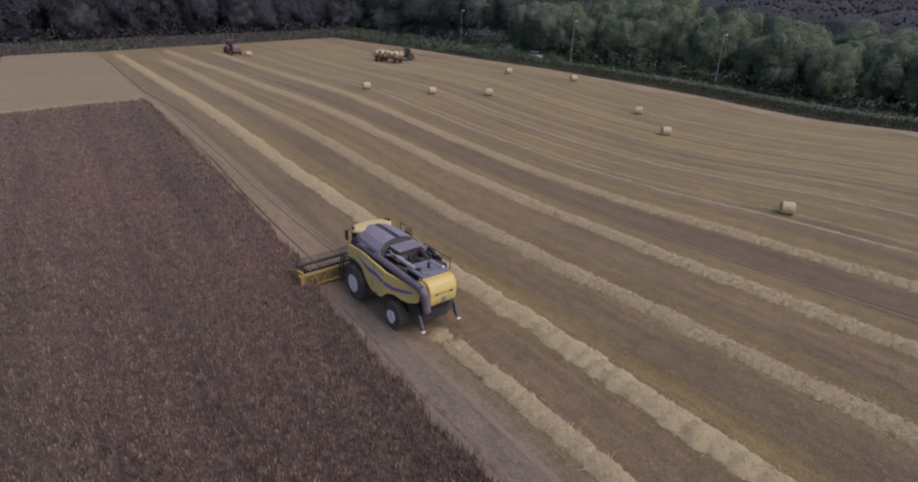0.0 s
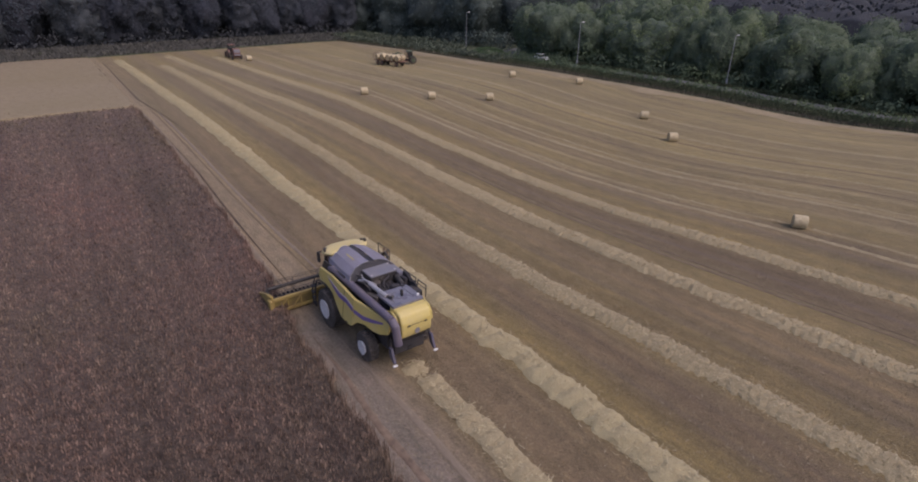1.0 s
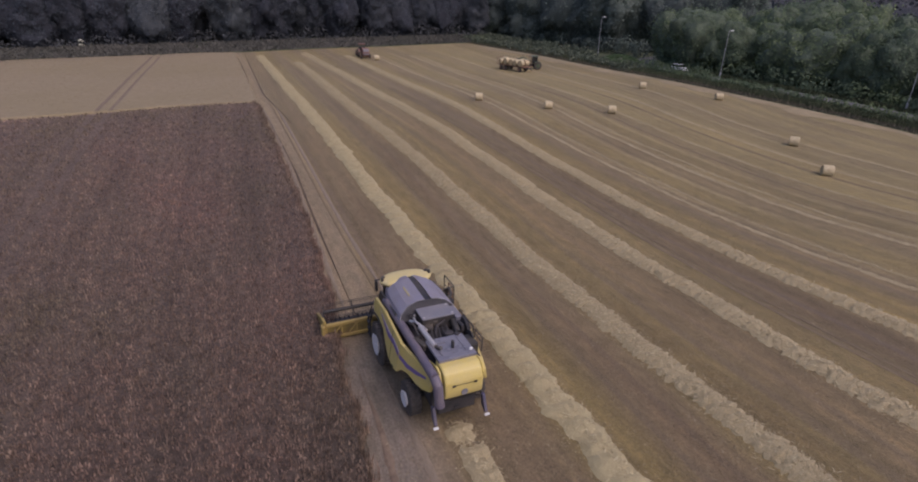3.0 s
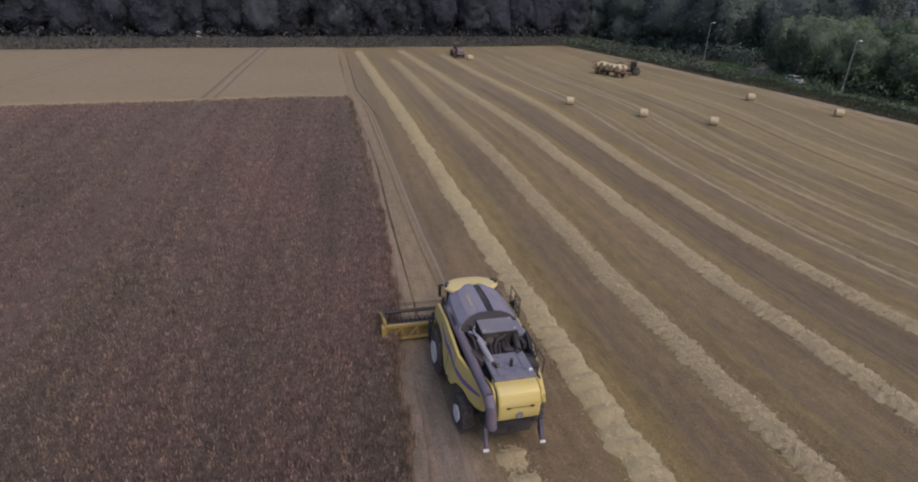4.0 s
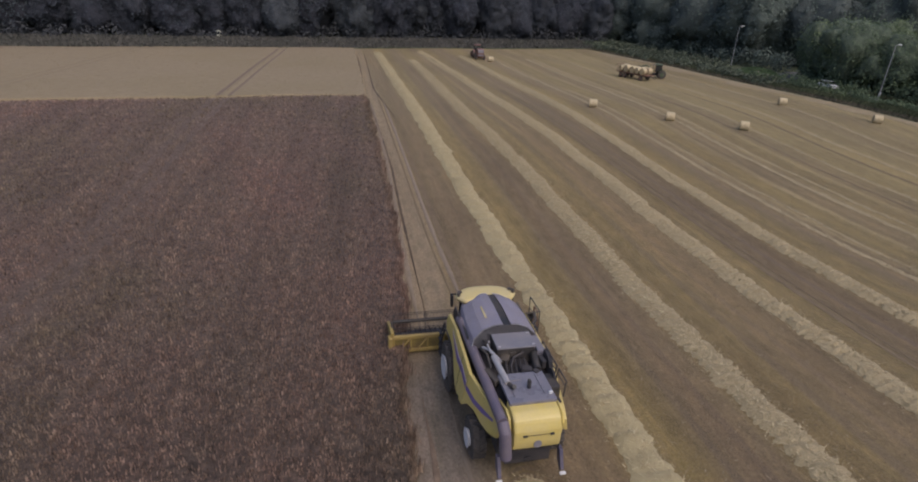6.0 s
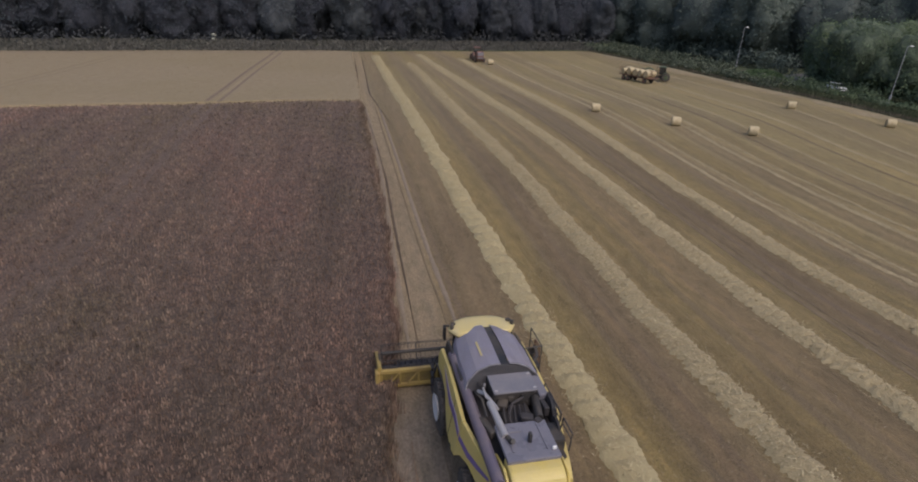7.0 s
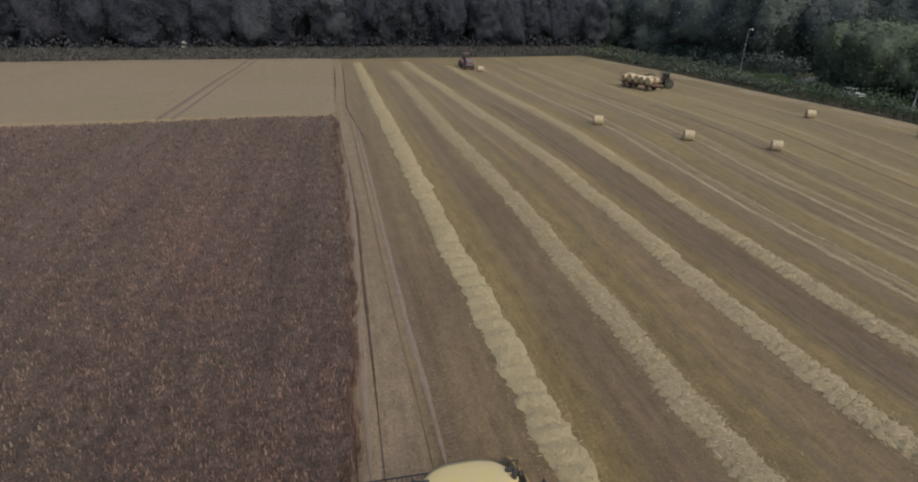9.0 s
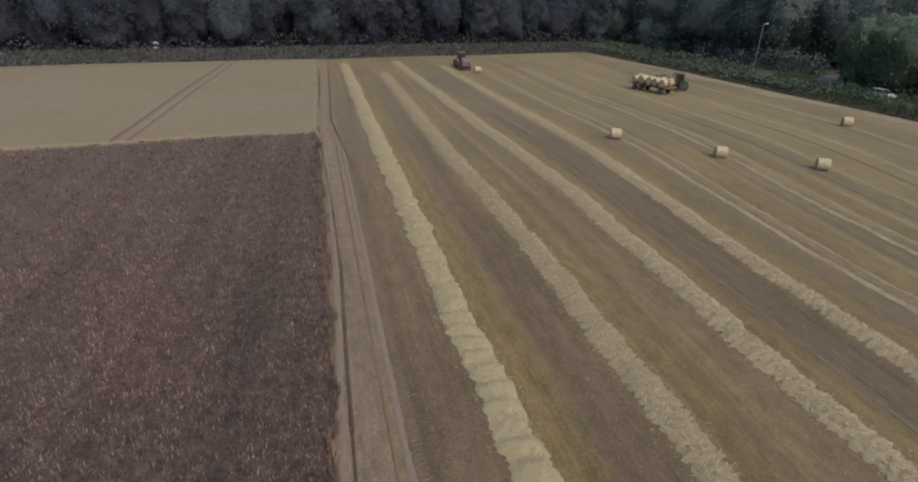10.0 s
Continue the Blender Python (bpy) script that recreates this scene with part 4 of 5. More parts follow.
# ---- straw swaths ----
def swath(label, ys, xs, half, height, pillow, y0, y1, loose, gaps=0.0, material=None, folds=0.0):
    """A long heap of straw with folded clumps, frayed edges and loose stalks."""
    n = int((y1 - y0) / 0.16)
    y = np.linspace(y0, y1, n)
    mid = np.interp(y, ys, xs)
    for _ in range(30):
        mid[1:-1] = 0.25 * mid[:-2] + 0.5 * mid[1:-1] + 0.25 * mid[2:]
    mid = mid + 0.05 * np.sin(y * 0.55 + xs[0]) + 0.025 * np.sin(y * 1.7)
    # clumps of uneven length, each steep at its near end
    phase = np.cumsum(RNG.uniform(0.5, 1.5, n)) * 0.16 / pillow
    saw = phase % 1.0
    clump = np.floor(phase).astype(int)
    tall = RNG.uniform(0.8, 1.15, clump.max() + 2)[clump]
    side = RNG.uniform(-0.035, 0.035, clump.max() + 2)[clump]
    wide = RNG.uniform(0.92, 1.07, clump.max() + 2)[clump]
    if gaps:
        tall = np.where(RNG.uniform(0, 1, clump.max() + 2)[clump] < gaps, 0.12, tall)
    h = height * tall * (0.36 + 0.8 * np.sqrt(saw) * (1 - saw ** 8))
    k = 15
    u = np.linspace(-1, 1, k)
    dome = (1 - np.abs(u) ** 2.0) ** 0.85
    lump = RNG.normal(0, 1, (n, k))
    for _ in range(2):
        lump[1:-1] = (lump[:-2] + lump[1:-1] + lump[2:]) / 3
    lump *= (0.13 if folds > 0.1 else 0.08) * height
    comb = np.sin(2 * np.pi * (y[:, None] / 0.42 + 0.9 * np.abs(u)[None, :]) + 1.3 * np.sin(y * 0.8)[:, None])
    lump = lump + folds * height * comb
    fray = RNG.normal(0, 0.085, (n, 2))
    fray[1:-1] = (fray[:-2] + fray[1:-1] + fray[2:]) / 2
    X = mid[:, None] + side[:, None] + u * (half * wide)[:, None] * (1 + RNG.normal(0, 0.02, (n, k)) + np.where(u < 0, fray[:, :1], fray[:, 1:]) + 0.35 * folds * comb)
    Y = np.repeat(y[:, None], k, 1) + 0.35 * (u ** 2)[None, :] * np.sin(phase)[:, None] * 0.4
    Z = ground_z(X, Y) - 0.02 + h[:, None] * dome + (RNG.normal(0, 0.012, (n, k)) + lump) * (dome > 0.05)
    Z[[0, -1]] = ground_z(X[[0, -1]], Y[[0, -1]]) - 0.02
    v = np.stack([X, Y, Z], -1).reshape(-1, 3)
    i = np.arange(n * k).reshape(n, k)
    f = np.stack([i[:-1, :-1], i[:-1, 1:], i[1:, 1:], i[1:, :-1]], -1).reshape(-1, 4)
    root = thing("straw_swath", label, "swath", group="straw swaths", kind="stuff")
    raw_mesh("heap", v, f, material or (M_STRAW if height > 0.23 else M_STRAWOLD), root, smooth=True)
    m = int((y1 - y0) * loose)
    a = RNG.integers(0, n, m)
    uu = np.clip(RNG.normal(0, 0.6, m), -1.25, 1.25)
    px = mid[a] + side[a] + uu * half * wide[a]
    py = y[a] + RNG.uniform(-0.1, 0.1, m)
    pz = ground_z(px, py) + h[a] * np.maximum(0, 1 - np.abs(uu) ** 2.4) - 0.03
    v, f = blades(px, py, pz, 0.07, 0.035, 5.0)
    raw_mesh("loose_straw", v, f, M_STRAWBLADE, root)


ly = np.arange(-4.0, 150.0, 3.0)
swath("thick pale straw swath lying in rounded folds on stubble", ly, line_x(1, ly), 0.78, 0.25, 0.95, -4, 128, 130, folds=0.05)
swath("pale straw swath lying on stubble", ly, line_x(2, ly), 0.78, 0.17, 0.55, -4, 118, 200, folds=0.22, material=M_STRAWDULL)
swath("pale straw swath lying on stubble", ly, line_x(3, ly), 0.78, 0.21, 0.6, -4, 131, 230, folds=0.2)
swath("thin pale straw swath lying on stubble", ly, line_x(4, ly), 0.70, 0.18, 0.6, -4, 126, 200, folds=0.22)
swath("fresh broken straw swath just dropped by the combine", [-6, 18, 28], [14.3, 13.75, 13.35], 0.60, 0.19, 0.62, -6, YC + 0.1, 150, gaps=0.2)

# thin traces of straw left where further swaths have been baled
for at, half, y1 in ((42.1, 0.30, 126), (43.5, 0.16, 90), (49.0, 0.30, 124), (50.5, 0.18, 124), (56.6, 0.22, 122), (63.0, 0.26, 118), (69.5, 0.22, 110)):
    tx = line_x(4, ly) + (at - 37.3) * (line_x(4, ly) - line_x(3, ly)) / 6.7
    tx = np.minimum(tx, np.interp(ly, EDGE_Y, EDGE_X) - 2.0)
    swath("thin trace of pale straw left on the stubble", ly, tx, half, 0.06, 0.7, 2, y1, 26, material=M_TRACE)

# a double wheel rut pressed into the stubble between two swaths
ry = np.linspace(12, 90, 260)
rx = line_x(3, ry) + 0.38 * (line_x(4, ry) - line_x(3, ry)) + 0.15 * np.sin(ry * 0.16)
def rut(xs, ys, half, label, material, lift=0.0, name="wheel_rut"):
    """A shallow pressed groove with raised lips along a line on the ground."""
    w = half * (1 + 0.12 * np.sin(ys * 1.7) * np.sin(ys * 0.43) + RNG.normal(0, 0.09, len(ys)))
    w = w * np.clip(np.minimum(np.arange(len(ys)), np.arange(len(ys))[::-1]) / (0.14 * len(ys)), 0.15, 1)
    turn = np.gradient(xs) / np.gradient(ys)
    v = []
    for k, z in ((-1.7, -0.01), (-0.9, 0.045), (0, 0.02), (0.9, 0.045), (1.7, -0.01)):
        x, y = xs + k * w, ys - k * w * turn
        v.append(np.stack([x, y, ground_z(x, y) + z + lift * (abs(k) < 1.5)], -1))
    v = np.stack(v, 1).reshape(-1, 3)
    i = np.arange(len(v)).reshape(-1, 5)
    return tagged(raw_mesh(name, v, np.stack([i[:-1, :-1], i[:-1, 1:], i[1:, 1:], i[1:, :-1]], -1).reshape(-1, 4), material), label, "rut", kind="structure")


for off, half in ((0.0, 0.07), (0.5, 0.04)):
    rut(rx + off, ry, half, "brown wheel rut pressed into the stubble", M_RUTSOFT)
for at in (54.2, 60.6):
    rut(line_x(4, ry) + (at - 37.3) * (line_x(4, ry) - line_x(3, ry)) / 6.7, ry, 0.05, "brown wheel rut pressed into the stubble", M_RUTSOFT)
# tractor tracks beside the crop, swinging out round its far corner
ty = np.linspace(37.0, 126.0, 300)
rut(np.interp(ty, [37, 44, 51, 59, 70, 80, 88, 104, 126], [11.05, 10.75, 10.4, 10.1, 9.2, 8.2, 7.6, 7.1, 6.1]), ty, 0.055, "dark wheel rut beside the standing crop", M_RUTDARK)
ty = np.linspace(73.0, 126.0, 180)
rut(np.interp(ty, [73, 80, 88, 104, 126], [10.9, 9.9, 8.9, 8.3, 7.4]), ty, 0.05, "dark wheel rut beside the standing crop", M_RUTDARK)
ty = np.linspace(36.5, 82.0, 320)
right = np.interp(ty, [36.5, 42, 47, 55, 62, 72, 82], [13.1, 12.75, 12.3, 11.7, 11.2, 10.45, 9.75])
rut(right, ty, 0.085, "pale pressed wheel track with tread marks", M_RUTPALE)
rut(right - 0.42, ty, 0.04, "brown wheel rut beside the pale track", M_RUTSOFT)
foot = np.interp(ty, [36.5, 42, 47, 55, 62, 72, 82], [10.65, 10.4, 10.2, 9.95, 9.65, 9.0, 8.3])
rut(foot, ty, 0.10, "pale pressed strip along the foot of the crop", M_RUTPALE)
# A dark strip runs close along the foot of the crop.
rut(foot - 0.42, ty, 0.07, "dark strip at the foot of the crop", M_RUTDARK)
# a row of tread marks pressed by a tractor tyre beside the pale track
v, f = [], []
for k, y in enumerate(np.arange(37.0, 66.0, 0.21)):
    x = float(np.interp(y, ty, right)) + 0.42 + RNG.normal(0, 0.02)
    a, half = RNG.normal(0.35, 0.08), RNG.uniform(0.13, 0.2)
    for du, dv in ((-half, -0.035), (half, -0.035), (half, 0.035), (-half, 0.035)):
        px, py = x + du * math.cos(a) - dv * math.sin(a), y + du * math.sin(a) + dv * math.cos(a)
        v.append((px, py, gz(px, py) + 0.012))
    f.append((4 * k, 4 * k + 1, 4 * k + 2, 4 * k + 3))
tagged(raw_mesh("tread_marks", np.array(v), np.array(f), M_RUT), "row of dark tyre tread marks beside the track", "rut", kind="stuff")
ty = np.linspace(-5.0, 33.0, 160)
rut(line_x(0, ty) + 0.45 + 0.06 * np.sin(ty * 0.9), ty, 0.10, "trodden soil along the fresh cut crop", M_RUT)
rut(np.interp(ty, [-5, 19, 24, 28, 33], [12.1, 11.9, 11.8, 11.6, 11.3]), ty, 0.10, "pale wheel track pressed behind the combine", M_RUTPALE)

# ---- machines ----
def wheel(parent, x, y, r, w, side, rim_r, lugs=20, rim=M_RIM):
    """A lugged tyre with a dished rim and hub; side -1 faces left."""
    tyre = part("tyre", lathe([(-w / 2, r * 0.66), (-w / 2, r * 0.88), (-w * 0.40, r * 0.955), (w * 0.40, r * 0.955), (w / 2, r * 0.88), (w / 2, r * 0.66)], 30, at=(x, y, r)), M_TYRE, parent, smooth=False)
    bm = None
    for k in range(lugs):
        a = 360 * k / lugs
        for s in (-1, 1):
            b = box(w * 0.56, 0.07, 0.09, (s * w * 0.22, 0, r * 0.955), 0.01, 1, (0, 0, s * 28))
            b.transform(Matrix.Translation((x, y, r)) @ Matrix.Rotation(radians(a + (s + 1) * 90 / lugs), 4, "X"))
            bm = merge(bm, b)
    tagged(part("tread", bm, M_TYRE, tyre), kind="stuff")
    o = x + side * w * 0.40
    part("rim", lathe([(o + side * 0.14, rim_r), (o + side * 0.15, rim_r * 0.93), (o + side * 0.03, rim_r * 0.80), (o, rim_r * 0.42), (o + side * 0.08, rim_r * 0.36), (o + side * 0.10, rim_r * 0.15)], 26, at=(0, y, r)), rim, tyre, "white steel wheel rim" if rim is M_RIM else "", smooth=False)
    bm = None
    for k in range(8):
        a = 2 * math.pi * k / 8
        q = (o + side * 0.05, y + rim_r * 0.55 * math.cos(a), r + rim_r * 0.55 * math.sin(a))
        bm = rod(q, (q[0] + side * 0.03, q[1], q[2]), 0.025, n=6, bm=bm)
    part("wheel_bolts", bm, M_DARK, tyre)


def combine_harvester(m):
    c = thing("combine_harvester", "yellow combine harvester with grey tank lid at the crop edge", "combine harvester", m)
    # chassis and inner body
    bm = box(1.9, 5.6, 0.9, (0, 3.2, 1.35), 0.05)
    box(1.5, 2.2, 0.5, (0, 1.2, 0.95), 0.05, bm=bm)
    part("chassis", bm, M_DARK, c, "dark dusty chassis")
    # Solid near-black block: shade inside the open bay is put into its colour.
    part("engine_bay", box(2.2, 3.3, 0.5, (0, 2.1, 2.35), 0.04), M_DARK, c, "near-black block filling the engine bay")
    part("axle", rod((-1.4, 4.85, 0.95), (1.4, 4.85, 0.95), 0.16), M_DARK, c)
    part("axle", rod((-1.2, 1.45, 0.68), (1.2, 1.45, 0.68), 0.11), M_DARK, c)
    # side shields: a long yellow flank with a wheel arch at the front and a rising tail
    front = [(2.15, 1.42), (2.55, 1.34), (3.2, 1.40), (3.7, 1.72), (4.15, 2.08), (4.85, 2.22), (5.5, 2.16), (5.72, 2.42), (5.62, 2.74), (4.4, 2.82), (2.15, 2.66)]
    back = [(-0.02, 1.92), (0.4, 1.76), (0.85, 1.72), (1.4, 1.80), (1.85, 1.70), (2.13, 1.46), (2.13, 2.66), (1.2, 2.60), (0.35, 2.56), (-0.05, 2.36)]
    wave_f = [(4.7, 2.60), (4.1, 2.36), (3.5, 2.16), (2.8, 2.20), (2.17, 2.08), (2.17, 2.24), (2.8, 2.37), (3.5, 2.36), (4.1, 2.47)]
    wave_b = [(2.11, 2.07), (1.5, 1.98), (0.9, 2.08), (0.3, 2.26), (0.3, 2.34), (0.9, 2.24), (1.5, 2.16), (2.11, 2.23)]
    line_f = [(4.8, 2.67), (4.1, 2.53), (3.5, 2.42), (2.8, 2.43), (2.17, 2.30), (2.17, 2.26), (2.8, 2.39), (3.5, 2.38), (4.1, 2.49)]

    def taper_in(ob, s):
        """Draws the rear shield in towards the tail."""
        for v in ob.data.vertices:
            v.co.x -= s * 0.46 * (2.15 - v.co.y) / 2.15

    def flare(ob, s):
        """Leans the flank so that its lower edge stands further out than its top."""
        for v in ob.data.vertices:
            v.co.x += s * 0.18 * (2.75 - v.co.z)

    for s in (-1, 1):
        x0, x1 = (s * 1.36, s * 1.48)
        sh = part("front_shield", slab(front, min(x0, x1), max(x0, x1), 0.03), M_YELLOW, c)
        rs = part("rear_shield", slab(back, min(x0, x1), max(x0, x1), 0.03), M_YELLOW, c)
        taper_in(rs, s)
        flare(sh, s)
        flare(rs, s)
        xo = s * 1.486
        pair = (min(xo, xo + s * 0.006), max(xo, xo + s * 0.006))
        flare(part("decal", slab(wave_f, *pair, 0), M_STRIPE, sh, "violet wave stripe"), s)
        flare(part("decal", slab(line_f, *pair, 0), M_LAVENDER, sh, "thin pale lavender line"), s)
        stripe = part("decal", slab(wave_b, *pair, 0), M_STRIPE, rs, "violet wave stripe")
        taper_in(stripe, s)
        flare(stripe, s)
        part("inner_wall", slab([(0.3, 1.7), (2.0, 1.4), (5.6, 1.9), (5.6, 2.7), (3.4, 2.75), (0.3, 2.5)], min(s * 1.0, s * 1.08), max(s * 1.0, s * 1.08), 0.02), M_DARK, c)
        flare(part("shield_seam", slab([(3.0, 1.46), (3.02, 1.46), (3.06, 2.7), (3.04, 2.7)], min(xo, xo + s * 0.008), max(xo, xo + s * 0.008), 0), M_BLACK, sh), s)
        flare(part("shield_latch", box(0.03, 0.16, 0.07, (s * 1.49, 2.6, 1.40), 0.01), M_BLACK, sh), s)
        fl = [(5.75, 2.0), (5.85, 2.7), (5.6, 3.05), (3.5, 3.1), (3.3, 2.75), (4.4, 2.74), (5.4, 2.6)]
        part("tank_side", slab(fl, min(s * 1.18, s * 1.27), max(s * 1.18, s * 1.27), 0.03), M_BLACK, c, "black side of the grain tank")
        part("mudguard", slab([(4.05, 1.95), (4.5, 2.12), (5.5, 2.12), (5.9, 1.9), (5.9, 1.96), (5.5, 2.18), (4.5, 2.18), (4.05, 2.01)], min(s * 1.3, s * 1.62), max(s * 1.3, s * 1.62), 0.01), M_BLACK, c)
    # tail hood
    tail = [(-0.36, 1.74), (-0.47, 1.84), (-0.52, 2.1), (-0.51, 2.48), (-0.38, 2.78), (-0.14, 2.92), (0.42, 2.95), (0.5, 1.85), (-0.1, 1.70)]
    hood = part("tail_hood", slab(tail, -0.76, 0.74, 0.09), M_YELLOW, c, "rounded yellow tail hood")
    part("hood_seam", box(0.95, 0.012, 0.016, (0, -0.535, 2.36), 0.003), M_BLACK, hood)
    for s in (-1, 1):
        part("hood_handle", box(0.13, 0.05, 0.06, (s * 0.42, -0.545, 2.36), 0.015), M_BLACK, hood)
        part("tail_lamp", box(0.13, 0.05, 0.08, (s * 0.62, -0.42, 1.80), 0.02), M_DARK, hood)
        part("corner_panel", slab([(-0.22, 1.95), (-0.34, 2.5), (-0.2, 2.78), (0.1, 2.86), (0.9, 2.6), (0.6, 1.75)], min(s * 0.79, s * 0.88), max(s * 0.79, s * 0.88), 0.04), M_YELLOW, c)
    part("maker_badge", lathe([(-0.012, 0.13), (0.0, 0.13)], 18, "Z"), M_LIGHTGREY, hood).matrix_basis = pose(0.0, -0.535, 2.02, 90, 0, 0)
    # rear deck
    deck = part("rear_deck", box(1.5, 1.35, 0.12, (0.0, 0.78, 2.98), 0.03), M_DECK, c, "grey dusty rear deck")
    part("deck_vent", box(0.09, 0.13, 0.30, (0.05, 0.72, 3.17), 0.02), M_BLACK, deck)
    part("deck_plate", box(0.35, 0.03, 0.02, (-0.25, 1.1, 3.05), 0.004), M_LIGHTGREY, deck)
    part("deck_lamp", box(0.12, 0.06, 0.09, (0.62, 0.35, 3.09), 0.02), M_WHITE, deck)
    for x in (-0.5, 0.45):
        part("deck_rib", box(0.05, 0.95, 0.03, (x, 0.86, 3.05), 0.01), M_DECK, deck)
    # engine
    part("engine_block", box(0.9, 0.9, 0.4, (0.1, 1.95, 2.66), 0.08), M_DARK, c)
    bm = None
    for k in range(5):
        bm = pipe([(-0.35 + 0.16 * k, 1.55, 2.85), (-0.35 + 0.16 * k, 1.75, 3.02), (-0.25 + 0.16 * k, 2.2, 3.0)], 0.03, 8, bm)
    part("engine_pipes", bm, M_DARK, c)
    part("air_cleaner", rod((0.66, 1.6, 2.95), (0.80, 2.4, 3.0), 0.13, n=18), M_BLACK, c)
    ex = part("exhaust", rod((-0.56, 0.95, 3.06), (-0.66, 2.25, 3.12), 0.105, n=18), M_SILVER, c, "bright steel exhaust silencer")
    part("exhaust_pipe", pipe([(-0.62, 2.35, 3.14), (-0.70, 2.65, 3.12), (-0.85, 2.9, 3.04)], 0.06), M_SILVER, ex)
    part("exhaust_tip", pipe([(-0.52, 0.95, 3.06), (-0.48, 0.75, 3.08), (-0.46, 0.62, 3.2)], 0.07), M_BLACK, ex)
    part("bright_pipe", pipe([(-0.62, 3.0, 3.2), (-0.74, 2.75, 3.24), (-0.74, 2.4, 3.22), (-0.58, 2.2, 3.18), (-0.5, 1.9, 3.16)], 0.035, 8), M_SILVER, ex, "bright bent steel pipe")
    bm = pipe([(-0.95, 2.9, 3.05), (-0.85, 2.4, 3.15), (-0.9, 1.7, 3.12)], 0.035)
    pipe([(-0.8, 3.1, 3.2), (-0.7, 2.8, 3.25), (-0.72, 2.5, 3.1)], 0.03, bm=bm)
    part("hoses", bm, M_BLACK, c)
    for k, (x, y, z, sx, sy, sz) in enumerate(((-0.25, 2.3, 2.95, 0.3, 0.35, 0.22), (0.3, 1.65, 2.98, 0.35, 0.25, 0.16), (0.05, 2.45, 3.05, 0.22, 0.16, 0.2),
                                               (0.95, 2.0, 2.95, 0.16, 0.4, 0.3), (-0.9, 1.6, 2.85, 0.2, 0.7, 0.25), (0.55, 1.45, 3.02, 0.2, 0.2, 0.12))):
        part("engine_cover", box(sx, sy, sz, (x, y, z), 0.04, rot=(0, 0, 12 * k - 30)), M_DARK if k % 2 else M_BLACK, c)
    part("coolant_pipe", pipe([(0.5, 2.6, 3.05), (0.35, 2.3, 3.14), (0.0, 2.15, 3.1), (-0.2, 1.8, 3.02)], 0.04, 8), M_DARK, c)
    part("belt_guard", lathe([(0.0, 0.30), (0.05, 0.32), (0.08, 0.26)], 20, at=(1.02, 1.3, 2.85)), M_DARK, c)
    part("fuel_tank", box(0.55, 0.7, 0.45, (0.85, 1.05, 2.75), 0.08), M_BLACK, c)
    rad = part("radiator_box", box(1.4, 0.8, 0.6, (0.18, 2.82, 2.98), 0.05, taper=(0.96, 0.92)), M_BLACK, c, "black radiator housing")
    part("radiator_lid", box(1.38, 0.86, 0.06, (0.18, 2.78, 3.31), 0.02), M_LIGHTGREY, rad, "grey radiator lid")
    # Small bright blocks at three corners of the radiator lid.
    for x, y in ((-0.42, 2.45), (0.78, 2.45), (0.78, 3.1)):
        part("lid_clip", box(0.09, 0.05, 0.03, (x, y, 3.35), 0.01), M_SILVER, rad)
    part("side_duct", box(0.3, 0.95, 0.34, (1.04, 2.78, 3.0), 0.05), M_DECK, rad, "dark grey side duct")
    part("fan_screen", lathe([(1.05, 0.02), (1.12, 0.46), (1.25, 0.48), (1.27, 0.40)], 28, at=(0.0, 2.15, 2.75)), M_DARK, c, "round dark cooling fan screen")
    # grain tank lid, with a dark slot and an arch of black sheet at its back
    for s in (-1, 1):
        prof = [(-1.22, 3.00), (-1.12, 3.20), (-0.78, 3.42), (-0.38, 3.52), (-0.02, 3.54)] if s < 0 else [(1.24, 3.00), (1.14, 3.20), (0.86, 3.40), (0.55, 3.50), (0.27, 3.53)]
        bm = bmesh.new()
        rows = []
        for y, dz, k in ((3.42, 0.0, 1.0), (4.4, 0.03, 1.0), (5.3, 0.0, 0.93), (5.75, -0.10, 0.80)):
            rows.append([bm.verts.new((x * k, y - (0.7 * (3.54 - z) if y < 3.5 else 0), z + dz * (z - 2.9) / 0.7)) for x, z in prof])
        for p, q in zip(rows, rows[1:]):
            for k in range(4):
                bm.faces.new((p[k], p[k + 1], q[k + 1], q[k]))
        bmesh.ops.solidify(bm, geom=bm.faces[:], thickness=-0.05)
        bmesh.ops.recalc_face_normals(bm, faces=bm.faces[:])
        lid = part("tank_lid", bm, M_GREY, c, "faceted grey grain tank lid")
        part("lid_edge", pipe([(x * 0.99, 3.42 - 0.7 * (3.54 - z), z + 0.015) for x, z in prof], 0.025, 8), M_LIGHTGREY, lid)
        if s < 0:
            part("lid_label", box(0.06, 0.75, 0.012, (-0.5, 4.3, 3.535), 0.003, rot=(0, -13, 0)), M_ROOF, lid, "pale yellow strip label")
    # Solid black slab: the open slot's shade is put into its colour.
    part("tank_slot", slab([(3.42, 3.30), (3.42, 3.49), (4.4, 3.52), (5.3, 3.49), (5.75, 3.42), (5.75, 3.2)], -0.02, 0.27, 0.01), M_BLACK, c, "black slab filling the slot between the lids")
    bm = bmesh.new()
    outer = [(-1.20, 2.96), (-1.10, 3.16), (-0.78, 3.38), (-0.38, 3.48), (0.1, 3.51), (0.55, 3.46), (0.86, 3.36), (1.12, 3.16), (1.22, 2.96)]
